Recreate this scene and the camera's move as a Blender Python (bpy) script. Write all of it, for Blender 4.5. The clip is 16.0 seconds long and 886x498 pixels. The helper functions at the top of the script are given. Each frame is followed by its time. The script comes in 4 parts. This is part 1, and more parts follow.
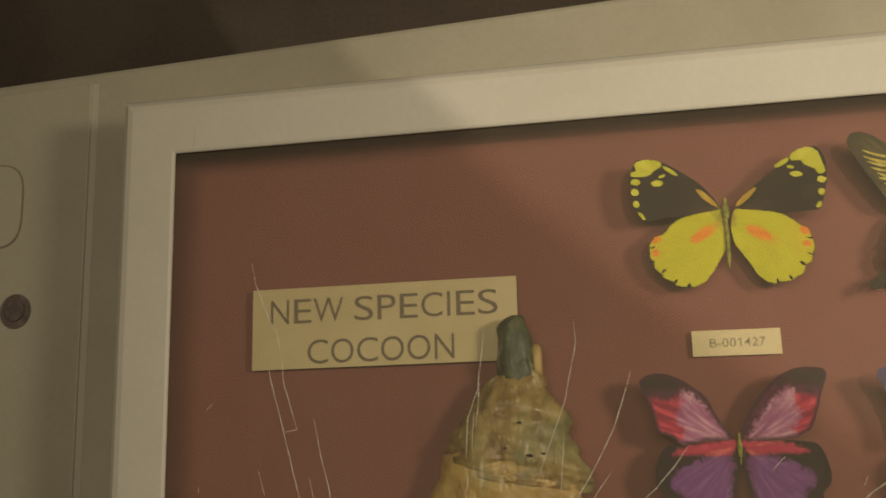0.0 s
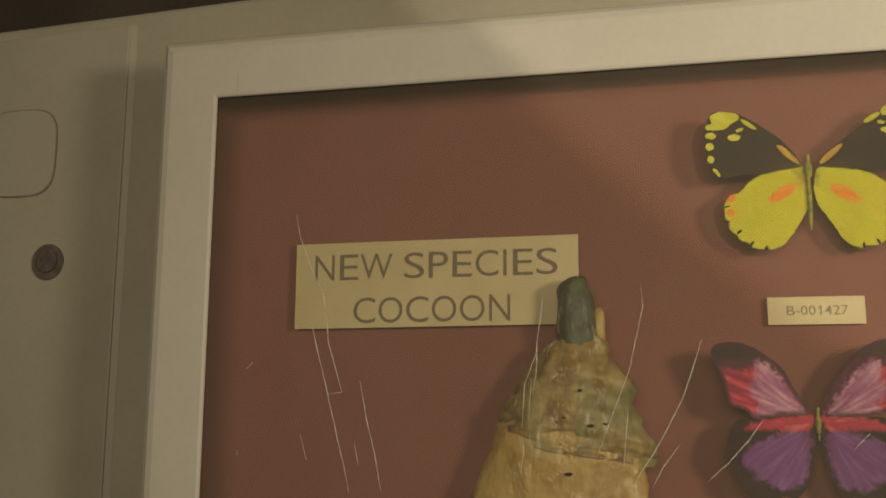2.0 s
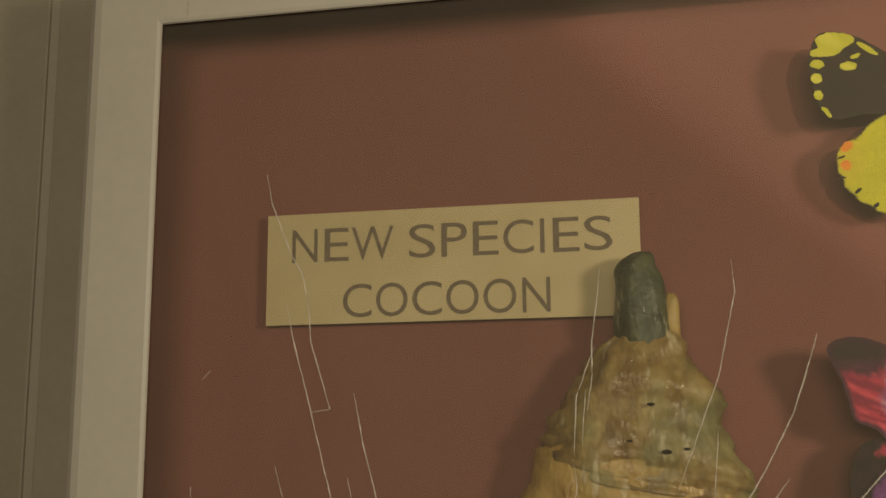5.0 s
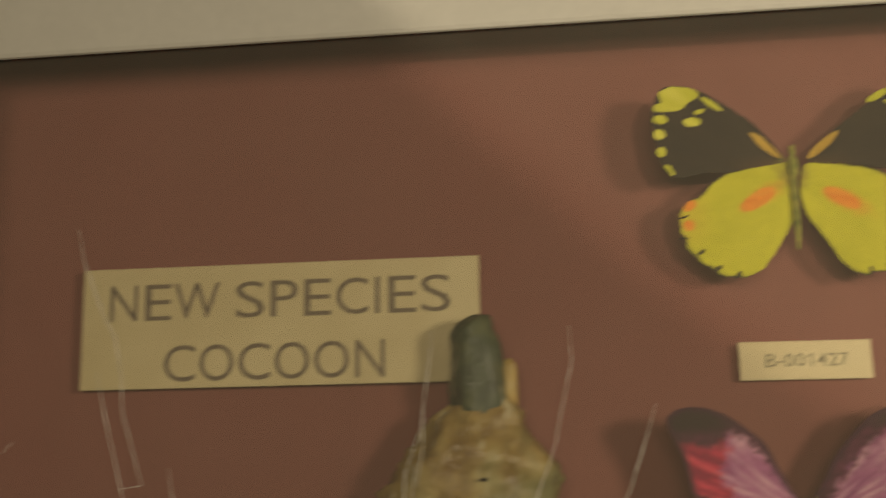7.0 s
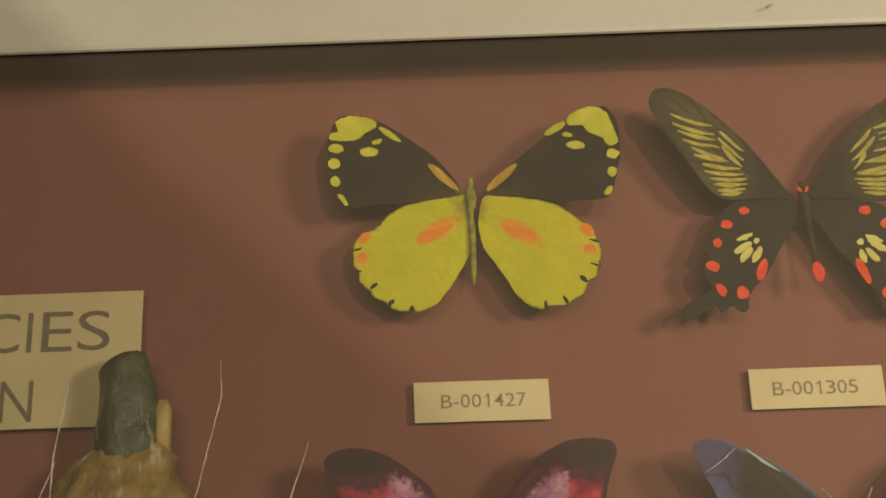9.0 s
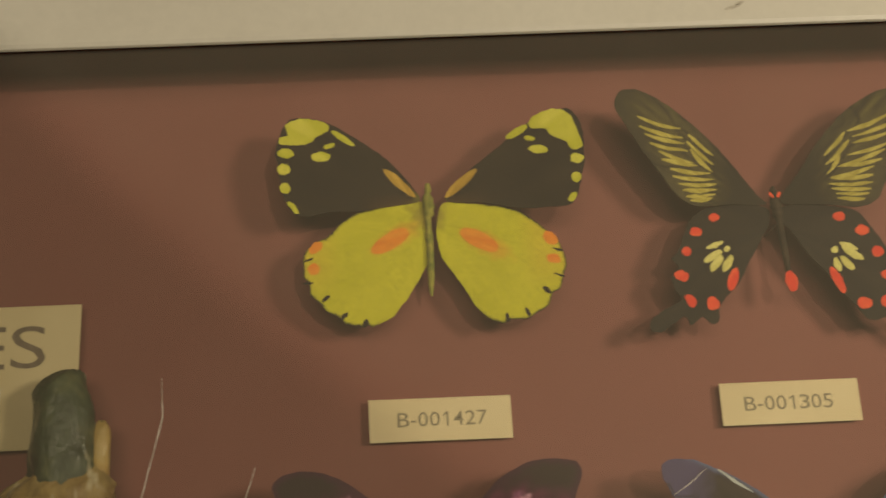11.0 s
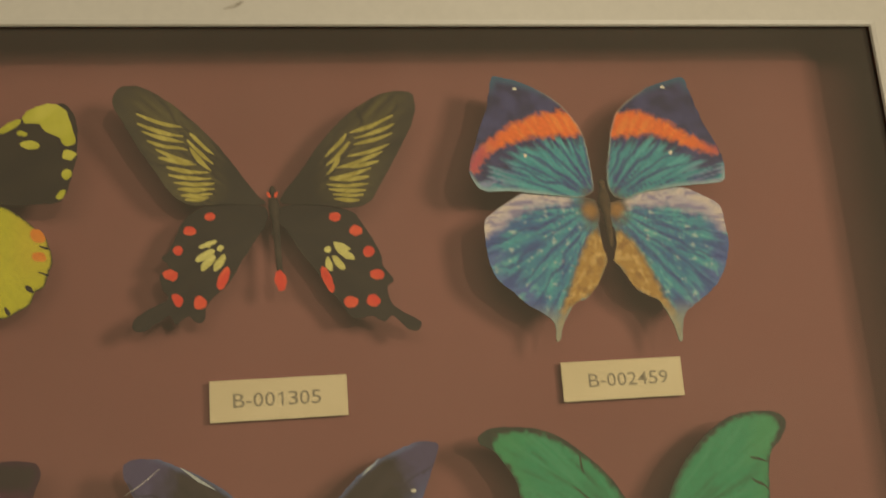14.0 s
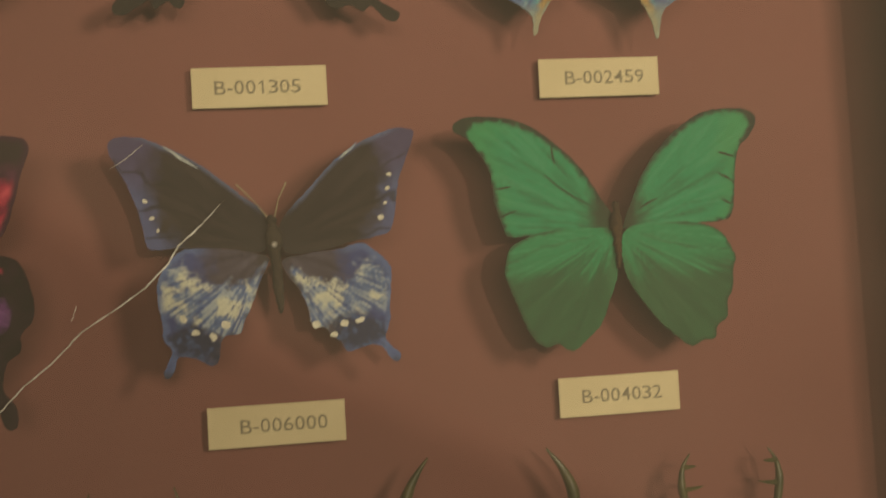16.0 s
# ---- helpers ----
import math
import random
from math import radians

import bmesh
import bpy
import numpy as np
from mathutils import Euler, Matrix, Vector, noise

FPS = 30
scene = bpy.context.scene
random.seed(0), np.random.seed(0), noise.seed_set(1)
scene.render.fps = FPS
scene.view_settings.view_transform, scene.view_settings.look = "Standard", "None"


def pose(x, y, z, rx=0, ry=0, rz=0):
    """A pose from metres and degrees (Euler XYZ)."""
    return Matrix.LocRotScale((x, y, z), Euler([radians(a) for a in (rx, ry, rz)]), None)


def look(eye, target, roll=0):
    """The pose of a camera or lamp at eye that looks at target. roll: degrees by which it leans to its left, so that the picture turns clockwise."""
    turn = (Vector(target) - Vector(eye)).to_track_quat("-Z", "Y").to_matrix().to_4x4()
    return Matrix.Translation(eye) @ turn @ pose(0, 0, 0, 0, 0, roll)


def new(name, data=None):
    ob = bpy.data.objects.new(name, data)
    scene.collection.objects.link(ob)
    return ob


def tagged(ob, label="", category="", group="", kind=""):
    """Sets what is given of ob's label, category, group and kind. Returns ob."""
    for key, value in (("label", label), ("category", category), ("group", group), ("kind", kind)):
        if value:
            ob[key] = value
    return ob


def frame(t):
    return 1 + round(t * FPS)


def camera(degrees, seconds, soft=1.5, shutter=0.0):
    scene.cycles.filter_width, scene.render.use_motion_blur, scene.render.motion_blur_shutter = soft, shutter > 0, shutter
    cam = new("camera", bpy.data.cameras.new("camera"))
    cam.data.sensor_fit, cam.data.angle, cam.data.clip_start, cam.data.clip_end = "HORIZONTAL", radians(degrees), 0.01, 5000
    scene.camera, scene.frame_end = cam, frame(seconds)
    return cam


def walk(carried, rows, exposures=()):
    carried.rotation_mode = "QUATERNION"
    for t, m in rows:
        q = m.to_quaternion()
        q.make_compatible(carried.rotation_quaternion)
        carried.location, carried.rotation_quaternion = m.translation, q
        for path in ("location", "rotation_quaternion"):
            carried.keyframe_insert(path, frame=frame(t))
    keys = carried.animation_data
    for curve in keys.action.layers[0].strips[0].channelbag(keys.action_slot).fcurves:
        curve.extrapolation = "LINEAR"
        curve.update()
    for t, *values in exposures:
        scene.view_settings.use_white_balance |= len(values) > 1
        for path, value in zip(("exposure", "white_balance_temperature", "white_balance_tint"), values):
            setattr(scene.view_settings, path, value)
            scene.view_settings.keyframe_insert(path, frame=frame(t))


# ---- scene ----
from mathutils import geometry

cam = camera(44.0, 16.0, soft=1.7, shutter=0.5)
# seconds, eye in metres, Euler angles in degrees
PATH = [
    (0, 0.2734, -0.5989, 1.5625, 102.005, 1.116, 11.989),
    (0.5, 0.2639, -0.6000, 1.5647, 102.076, -0.072, 12.618),
    (1, 0.2572, -0.5979, 1.5586, 101.436, -0.002, 13.106),
    (1.5, 0.2548, -0.5858, 1.5572, 101.092, -0.245, 13.375),
    (2, 0.2513, -0.5640, 1.5622, 100.481, -0.412, 13.237),
    (2.5, 0.2414, -0.5422, 1.5655, 99.562, -0.149, 13.184),
    (3, 0.2347, -0.5189, 1.5700, 99.665, 0.001, 13.162),
    (3.5, 0.2279, -0.4978, 1.5703, 100.065, 0.082, 13.098),
    (6, 0.1837, -0.4151, 1.5872, 100.156, 1.168, 9.378),
    (6.5, 0.1781, -0.4204, 1.5935, 99.835, 1.564, 7.905),
    (7, 0.2272, -0.4066, 1.5987, 100.908, 0.945, 7.221),
    (7.5, 0.2720, -0.3997, 1.5866, 103.904, 0.785, 4.279),
    (8, 0.2944, -0.3913, 1.5697, 106.705, 1.463, 1.071),
    (10.5, 0.2969, -0.3542, 1.5795, 107.167, 2.282, 0.440),
    (11, 0.3014, -0.3541, 1.5814, 106.951, 2.551, -0.597),
    (11.5, 0.3363, -0.3574, 1.5865, 105.766, 2.541, -1.485),
    (12, 0.3547, -0.3592, 1.5889, 105.633, 3.083, -2.921),
    (12.5, 0.3719, -0.3621, 1.5902, 105.617, 3.767, -4.449),
    (13, 0.3892, -0.3649, 1.5897, 105.521, 4.348, -6.417),
    (13.5, 0.4038, -0.3675, 1.5893, 105.291, 4.672, -8.182),
    (14, 0.4131, -0.3691, 1.5863, 104.354, 4.383, -8.931),
    (14.5, 0.4204, -0.3690, 1.5756, 102.556, 4.677, -8.965),
    (15, 0.4216, -0.3675, 1.5569, 100.509, 4.120, -9.473),
    (15.5, 0.4270, -0.3742, 1.5628, 95.240, 3.697, -9.187),
    (16, 0.4222, -0.3744, 1.5581, 92.482, 3.375, -8.475),
]
EXPOSURES = [(0.0, 0.19), (3.5, 0.21), (8.0, 0.12), (11.5, -0.04), (14.0, -0.22), (15.0, -0.28), (16.0, -0.18)]
walk(cam, [(t, pose(x, y, z, rx, ry, rz)) for t, x, y, z, rx, ry, rz in PATH], EXPOSURES)

# ---------------------------------------------------------------- world and lamps
world = bpy.data.worlds.new("room_dark")
scene.world = world
world.use_nodes = True
world.node_tree.nodes["Background"].inputs[0].default_value = (1.0, 0.83, 0.6, 1)
world.node_tree.nodes["Background"].inputs[1].default_value = 0.02

BEAM = Vector((1.00, -2.30, 1.72))
LAMP = Vector((0.81, -0.58, 1.704))
WARM = (1.0, 0.87, 0.66)


def lamp(name, kind, energy, m, size):
    data = bpy.data.lights.new(name, kind)
    data.energy, data.color = energy, WARM
    if kind == "AREA":
        data.shape, data.size, data.size_y = "RECTANGLE", size, size * 0.5
    else:
        data.shadow_soft_size = size
    ob = new(name, data)
    ob.matrix_world = m
    return ob


key = lamp("display_lamp", "SPOT", 9.9, look(LAMP, (0.20, 0.0, 1.70)), 0.07)
key.data.spot_size, key.data.spot_blend = radians(110.0), 1.0
# unseen spot, added so that its cone's rim draws the diagonal edge
beam = lamp("edge_spot", "SPOT", 46.0, look(BEAM, (1.00, 0.0, 2.44)), 0.008)
beam.data.spot_size, beam.data.spot_blend = radians(51.75), 0.01
# soft fill added to lift the shadows; no fixture stands here
room = lamp("fill_light", "AREA", 18.5, look((0.2, -2.7, 1.95), (0.2, 0.0, 1.4)), 1.4)


# ---------------------------------------------------------------- materials
class Mat:
    """A small helper round a node material."""

    def __init__(self, name, rough=0.6, metal=0.0, spec=0.3):
        self.m = bpy.data.materials.new(name)
        self.m.use_nodes = True
        self.t = self.m.node_tree
        self.b = self.t.nodes["Principled BSDF"]
        self.b.inputs["Roughness"].default_value = rough
        self.b.inputs["Metallic"].default_value = metal
        self.b.inputs["Specular IOR Level"].default_value = spec
        self.co = self.t.nodes.new("ShaderNodeTexCoord").outputs["Object"]

    def put(self, value, socket):
        if isinstance(value, (int, float)):
            socket.default_value = value
        elif isinstance(value, tuple):
            socket.default_value = (*value, 1) if len(value) == 3 and socket.type == "RGBA" else value
        else:
            self.t.links.new(value, socket)

    def math(self, op, a, b=0.0):
        n = self.t.nodes.new("ShaderNodeMath")
        n.operation = op
        self.put(a, n.inputs[0]), self.put(b, n.inputs[1])
        return n.outputs[0]

    def noise(self, scale, detail=4.0, at=None, rough=0.55, stretch=None):
        at = at or self.co
        if stretch:
            n = self.t.nodes.new("ShaderNodeMapping")
            self.put(at, n.inputs[0])
            n.inputs["Scale"].default_value = stretch
            at = n.outputs[0]
        n = self.t.nodes.new("ShaderNodeTexNoise")
        self.put(at, n.inputs["Vector"])
        n.inputs["Scale"].default_value, n.inputs["Detail"].default_value = scale, detail
        n.inputs["Roughness"].default_value = rough
        return n.outputs["Fac"]

    def ramp(self, fac, *stops):
        n = self.t.nodes.new("ShaderNodeValToRGB")
        e = n.color_ramp.elements
        while len(e) < len(stops):
            e.new(0.5)
        for k, (p, c) in zip(e, stops):
            k.position, k.color = p, (*c, 1)
        self.put(fac, n.inputs[0])
        return n.outputs[0]

    def mix(self, fac, a, b, how="MIX"):
        n = self.t.nodes.new("ShaderNodeMix")
        n.data_type, n.blend_type = "RGBA", how
        self.put(fac, n.inputs[0]), self.put(a, n.inputs[6]), self.put(b, n.inputs[7])
        return n.outputs[2]

    def colour(self, c):
        self.put(c, self.b.inputs["Base Color"])
        return self

    def bump(self, height, strength=0.2, distance=0.001):
        n = self.t.nodes.new("ShaderNodeBump")
        n.inputs["Strength"].default_value, n.inputs["Distance"].default_value = strength, distance
        self.put(height, n.inputs["Height"])
        self.put(n.outputs[0], self.b.inputs["Normal"])
        return self

    def polar(self, turns, length):
        """Coordinates that run along the veins of a wing: angle round the body and distance from it."""
        s = self.t.nodes.new("ShaderNodeSeparateXYZ")
        self.put(self.co, s.inputs[0])
        ax = self.math("ABSOLUTE", s.outputs[0])
        ang = self.math("ARCTAN2", s.outputs[2], ax)
        rad = self.math("POWER", self.math("ADD", self.math("MULTIPLY", ax, ax), self.math("MULTIPLY", s.outputs[2], s.outputs[2])), 0.5)
        c = self.t.nodes.new("ShaderNodeCombineXYZ")
        self.put(self.math("MULTIPLY", ang, turns), c.inputs[0])
        self.put(self.math("MULTIPLY", rad, length), c.inputs[1])
        return c.outputs[0]


def plain(name, a, b, scale, rough=0.6, metal=0.0, fine=900.0, bump=0.1, spec=0.3, lo=0.35, hi=0.65, grain=0.1):
    """Two tones in large blotches, a fine grain over them and a little relief."""
    m = Mat(name, rough, metal, spec)
    big = m.ramp(m.noise(scale, 5.0), (lo, a), (hi, b))
    grain = m.ramp(m.noise(fine, 3.0), (0.3, (1 - grain,) * 3), (0.7, (1 + grain,) * 3))
    m.colour(m.mix(1.0, big, grain, "MULTIPLY"))
    m.bump(m.noise(fine, 2.0), bump, 0.0005)
    return m.m


def wing(name, a, b, turns=9.0, length=30.0, lo=0.42, hi=0.6, rough=0.62):
    """Wing scales: streaks that fan out from the body in two tones."""
    m = Mat(name, rough, 0.0, 0.12)
    at = m.polar(turns, length)
    col = m.ramp(m.noise(1.0, 5.0, at), (lo, a), (hi, b))
    grain = m.ramp(m.noise(700.0, 2.0), (0.3, (0.93, 0.93, 0.93)), (0.7, (1.06, 1.06, 1.06)))
    m.colour(m.mix(1.0, col, grain, "MULTIPLY"))
    m.bump(m.noise(1.0, 3.0, at), 0.14, 0.0006)
    return m.m


M_BOARD = plain("red_brown_card", (0.23, 0.096, 0.079), (0.26, 0.109, 0.091), 7.0, 0.85, fine=1400.0, bump=0.03, spec=0.15, grain=0.05)
M_FRAME = plain("cream_painted_metal", (0.52, 0.485, 0.395), (0.58, 0.545, 0.45), 7.0, 0.42, fine=300.0, bump=0.01, spec=0.4, grain=0.025)
M_SEAM = plain("dark_joint", (0.16, 0.13, 0.09), (0.22, 0.18, 0.12), 60.0, 0.8)
M_CHIP = plain("scuffed_paint", (0.40, 0.36, 0.28), (0.50, 0.46, 0.37), 300.0, 0.6)
M_PLATE = plain("grey_green_steel_paint", (0.315, 0.285, 0.205), (0.38, 0.345, 0.255), 6.0, 0.5, fine=300.0, bump=0.012, spec=0.35, grain=0.03)
M_WALL = plain("dark_brown_plaster", (0.055, 0.042, 0.03), (0.08, 0.062, 0.045), 5.0, 0.9, fine=260.0, bump=0.2)
M_ROOM = plain("brown_room_paint", (0.16, 0.13, 0.10), (0.2, 0.165, 0.125), 3.0, 0.85, fine=200.0)
M_FLOOR = plain("dark_carpet", (0.04, 0.035, 0.03), (0.07, 0.06, 0.05), 9.0, 0.95, fine=350.0, bump=0.4)
M_PAPER = plain("cream_label_paper", (0.70, 0.60, 0.37), (0.77, 0.67, 0.43), 45.0, 0.8, fine=1500.0, bump=0.05, spec=0.2)
M_SIGN = plain("yellowed_sign_paper", (0.60, 0.51, 0.29), (0.70, 0.61, 0.37), 22.0, 0.8, fine=1500.0, bump=0.05, spec=0.2)
M_INK = plain("grey_print", (0.17, 0.14, 0.10), (0.22, 0.18, 0.13), 300.0, 0.8)
M_INK2 = plain("pale_grey_print", (0.26, 0.23, 0.16), (0.34, 0.30, 0.20), 600.0, 0.8)
M_PAD = plain("foam_pad", (0.5, 0.45, 0.35), (0.55, 0.5, 0.4), 80.0, 0.9)
M_PIN = plain("steel_pin", (0.42, 0.40, 0.36), (0.5, 0.48, 0.43), 80.0, 0.6, 0.3)
M_SCREW = plain("dark_screw_steel", (0.11, 0.085, 0.075), (0.17, 0.13, 0.11), 160.0, 0.45, 0.3)
M_BLACK = wing("black_wing_scales", (0.012, 0.009, 0.006), (0.024, 0.018, 0.011))
M_YSPOT = wing("yellow_spot_scales", (0.54, 0.54, 0.03), (0.68, 0.66, 0.08), turns=6.0)
M_STRIPE = wing("pale_yellow_scales", (0.38, 0.33, 0.055), (0.54, 0.47, 0.10), turns=20.0, length=160.0)
M_CREAM = wing("cream_yellow_scales", (0.62, 0.58, 0.16), (0.74, 0.70, 0.24), turns=12.0)
M_ORANGE = wing("orange_scales", (0.80, 0.26, 0.02), (0.84, 0.34, 0.03), turns=8.0)
M_AMBER = wing("amber_scales", (0.42, 0.26, 0.03), (0.62, 0.40, 0.06), turns=12.0)
M_RED = wing("vermilion_scales", (0.76, 0.055, 0.025), (0.86, 0.11, 0.04), turns=8.0)
M_ICE = wing("ice_blue_scales", (0.09, 0.15, 0.38), (0.50, 0.55, 0.54), turns=14.0, length=90.0, lo=0.43, hi=0.58)
M_WHITE = wing("white_spot_scales", (0.66, 0.64, 0.52), (0.76, 0.74, 0.62))
M_DARKG = wing("blackish_green_scales", (0.012, 0.03, 0.014), (0.03, 0.05, 0.02))
M_FUR = plain("dark_body_fur", (0.025, 0.02, 0.015), (0.06, 0.045, 0.03), 300.0, 0.9, fine=2500.0, bump=0.6)
M_FURG = plain("olive_body_fur", (0.16, 0.19, 0.035), (0.40, 0.38, 0.07), 260.0, 0.9, fine=2500.0, bump=0.6)
M_FURB = plain("brown_body_fur", (0.045, 0.028, 0.015), (0.10, 0.058, 0.024), 260.0, 0.9, fine=2500.0, bump=0.6)
M_FEELER = plain("pale_feeler", (0.30, 0.25, 0.15), (0.38, 0.32, 0.2), 300.0, 0.6)
M_BEETLE = plain("green_brown_beetle_shell", (0.05, 0.055, 0.018), (0.10, 0.09, 0.03), 160.0, 0.35, fine=900.0, bump=0.2, spec=0.5)
M_SCRATCH = plain("white_acrylic_scratch", (0.48, 0.44, 0.35), (0.80, 0.75, 0.64), 260.0, 0.7)
M_CAP = plain("cover_cap_paint", (0.325, 0.295, 0.215), (0.39, 0.355, 0.26), 6.0, 0.5, fine=300.0, bump=0.012, grain=0.03)


def cocoon_skin(name, stops, moss, scale=38.0, wet=0.6):
    """Hand-painted resin: soft blotches, darker glaze in patches, pale drips with glints painted in and a wet shine."""
    m = Mat(name, 0.34, 0.0, 0.5)
    col = m.ramp(m.noise(scale, 5.0, rough=0.6), *stops)
    col = m.mix(m.ramp(m.noise(30.0, 3.0), (0.48, (0, 0, 0)), (0.64, (0.75, 0.75, 0.75))), col, moss)
    glaze = m.ramp(m.noise(120.0, 4.0, stretch=(1.0, 1.0, 0.5)), (0.32, (0.5, 0.44, 0.34)), (0.5, (1, 1, 1)))
    col = m.mix(wet, col, m.mix(1.0, col, glaze, "MULTIPLY"))
    # pale streaks: highlights on the wet skin, put into its colour
    drip_glint = m.ramp(m.noise(95.0, 3.0, stretch=(1.6, 1.0, 0.45)), (0.62, (0, 0, 0)), (0.70, (0.7, 0.7, 0.7)))
    m.colour(m.mix(drip_glint, col, (0.66, 0.61, 0.42)))
    m.put(m.ramp(m.noise(70.0, 3.0), (0.35, (0.22, 0.22, 0.22)), (0.65, (0.6, 0.6, 0.6))), m.b.inputs["Roughness"])
    m.bump(m.noise(75.0, 5.0, stretch=(1.0, 1.0, 0.7)), 0.8, 0.004)
    return m.m


M_COCOON = cocoon_skin("mottled_cocoon_skin", ((0.34, (0.20, 0.12, 0.035)), (0.48, (0.36, 0.26, 0.085)), (0.64, (0.52, 0.44, 0.19))), (0.13, 0.15, 0.055), wet=0.9)
M_COCOON2 = cocoon_skin("ochre_cocoon_skin", ((0.34, (0.40, 0.24, 0.05)), (0.5, (0.52, 0.37, 0.11)), (0.66, (0.62, 0.50, 0.20))), (0.34, 0.25, 0.08), 30.0, 0.7)
M_STEM = cocoon_skin("dark_green_stem", ((0.35, (0.025, 0.04, 0.02)), (0.55, (0.055, 0.08, 0.04)), (0.72, (0.15, 0.17, 0.08))), (0.035, 0.055, 0.035), 90.0)
M_PIT_SHADE = plain("pit_shade_tone", (0.02, 0.015, 0.01), (0.04, 0.03, 0.02), 200.0, 0.8)


def pane_material():
    """Clear acrylic under a thin film that scatters a little of the lamplight, added as a haze to lift the darks."""
    m = Mat("hazy_clear_acrylic")
    clear = m.t.nodes.new("ShaderNodeBsdfTransparent")
    clear.inputs[0].default_value = (0.98, 0.97, 0.94, 1)
    haze = m.t.nodes.new("ShaderNodeBsdfDiffuse")
    m.put(m.ramp(m.noise(9.0, 5.0), (0.3, (0.62, 0.55, 0.42)), (0.7, (0.7, 0.62, 0.48))), haze.inputs[0])
    mix = m.t.nodes.new("ShaderNodeMixShader")
    m.put(m.math("ADD", HAZE, m.math("MULTIPLY", m.noise(25.0, 5.0), 0.02)), mix.inputs[0])
    m.put(clear.outputs[0], mix.inputs[1]), m.put(haze.outputs[0], mix.inputs[2])
    m.put(mix.outputs[0], m.t.nodes["Material Output"].inputs[0])
    return m.m


HAZE = 0.042
M_PANE = pane_material()
MM = 0.001


# ---------------------------------------------------------------- building helpers
def thing(name, at, label, category, group="", kind=""):
    ob = new(name)
    ob.empty_display_size = 0.01
    ob.location = at
    return tagged(ob, label, category, group, kind)


def part(name, bm, material, parent=None, label="", smooth=False):
    me = bpy.data.meshes.new(name)
    bmesh.ops.recalc_face_normals(bm, faces=bm.faces)
    bm.to_mesh(me)
    bm.free()
    me.materials.append(material)
    if smooth:
        for p in me.polygons:
            p.use_smooth = True
    ob = new(name, me)
    ob.parent = parent
    return tagged(ob, label)


def box(bm, x0, x1, y0, y1, z0, z1, bevel=0.0):
    c = bmesh.ops.create_cube(bm, size=1.0)["verts"]
    for v in c:
        v.co = Vector(((x0 + x1) / 2 + v.co.x * (x1 - x0), (y0 + y1) / 2 + v.co.y * (y1 - y0), (z0 + z1) / 2 + v.co.z * (z1 - z0)))
    if bevel:
        es = list({e for v in c for e in v.link_edges})
        bmesh.ops.bevel(bm, geom=es, offset=bevel, segments=2, affect="EDGES", profile=0.5)
    return bm


def spline(points, steps=5, closed=True):
    """A smooth line through control points (Catmull-Rom)."""
    p = [Vector(q) for q in points]
    n, out = len(p), []
    for i in range(n if closed else n - 1):
        a, b, c, d = ((p[(i + k) % n] for k in (-1, 0, 1, 2)) if closed else (p[max(0, min(n - 1, i + k))] for k in (-1, 0, 1, 2)))
        for s in range(steps):
            t = s / steps
            out.append(0.5 * ((2 * b) + (c - a) * t + (2 * a - 5 * b + 4 * c - d) * t * t + (3 * b - a - 3 * c + d) * t ** 3))
    return out if closed else out + [p[-1]]


def sheet(outline, side, rise, front, thick, wobble=0.0, seed=0, curl=None):
    """A thin sheet with the given outline in millimetres, which rises from the body outwards by the slope rise."""
    bm = bmesh.new()
    ring, back = [], []
    for i, q in enumerate(outline):
        u, v = q[0], q[1]
        if wobble:
            d = noise.noise_vector((u * 0.7 + seed, v * 0.7, 1.7 + seed)) * wobble
            u, v = u + d[0], v + d[1]
        y = -rise * abs(u) - front - (wave(u, v, curl) if curl is not None else 0.0)
        ring.append(bm.verts.new((side * u * MM, y * MM, v * MM)))
        back.append(bm.verts.new((side * u * MM, (y + thick) * MM, v * MM)))
    n = len(ring)
    es = [bm.edges.new((ring[i], ring[(i + 1) % n])) for i in range(n)]
    bmesh.ops.triangle_fill(bm, use_beauty=True, edges=es, normal=(0, -1, 0))
    for i in range(n):
        bm.faces.new((ring[i], ring[(i + 1) % n], back[(i + 1) % n], back[i]))
    return bm


def ellipse(u, v, a, b, turn, side=1, n=16):
    t = radians(-turn)
    return [(u + a * math.cos(w) * math.cos(t) - b * math.sin(w) * math.sin(t), v + a * math.cos(w) * math.sin(t) + b * math.sin(w) * math.cos(t))
            for w in (2 * math.pi * k / n for k in range(n))]


def tube(bm, pts, radii, n=8):
    """A round tube along points, with a radius at each."""
    rings = []
    for i, p in enumerate(pts):
        p = Vector(p)
        d = (Vector(pts[min(i + 1, len(pts) - 1)]) - Vector(pts[max(i - 1, 0)])).normalized()
        a = d.orthogonal().normalized()
        b = d.cross(a)
        rings.append([bm.verts.new(p + (a * math.cos(w) + b * math.sin(w)) * radii[i]) for w in (2 * math.pi * k / n for k in range(n))])
    for r, s in zip(rings, rings[1:]):
        # match the nearest start, so that the skin doesn't twist
        k = min(range(n), key=lambda j: (s[j].co - r[0].co).length)
        for j in range(n):
            bm.faces.new((r[j], r[(j + 1) % n], s[(j + 1 + k) % n], s[(j + k) % n]))
    bm.faces.new(rings[0]), bm.faces.new(rings[-1])
    return bm


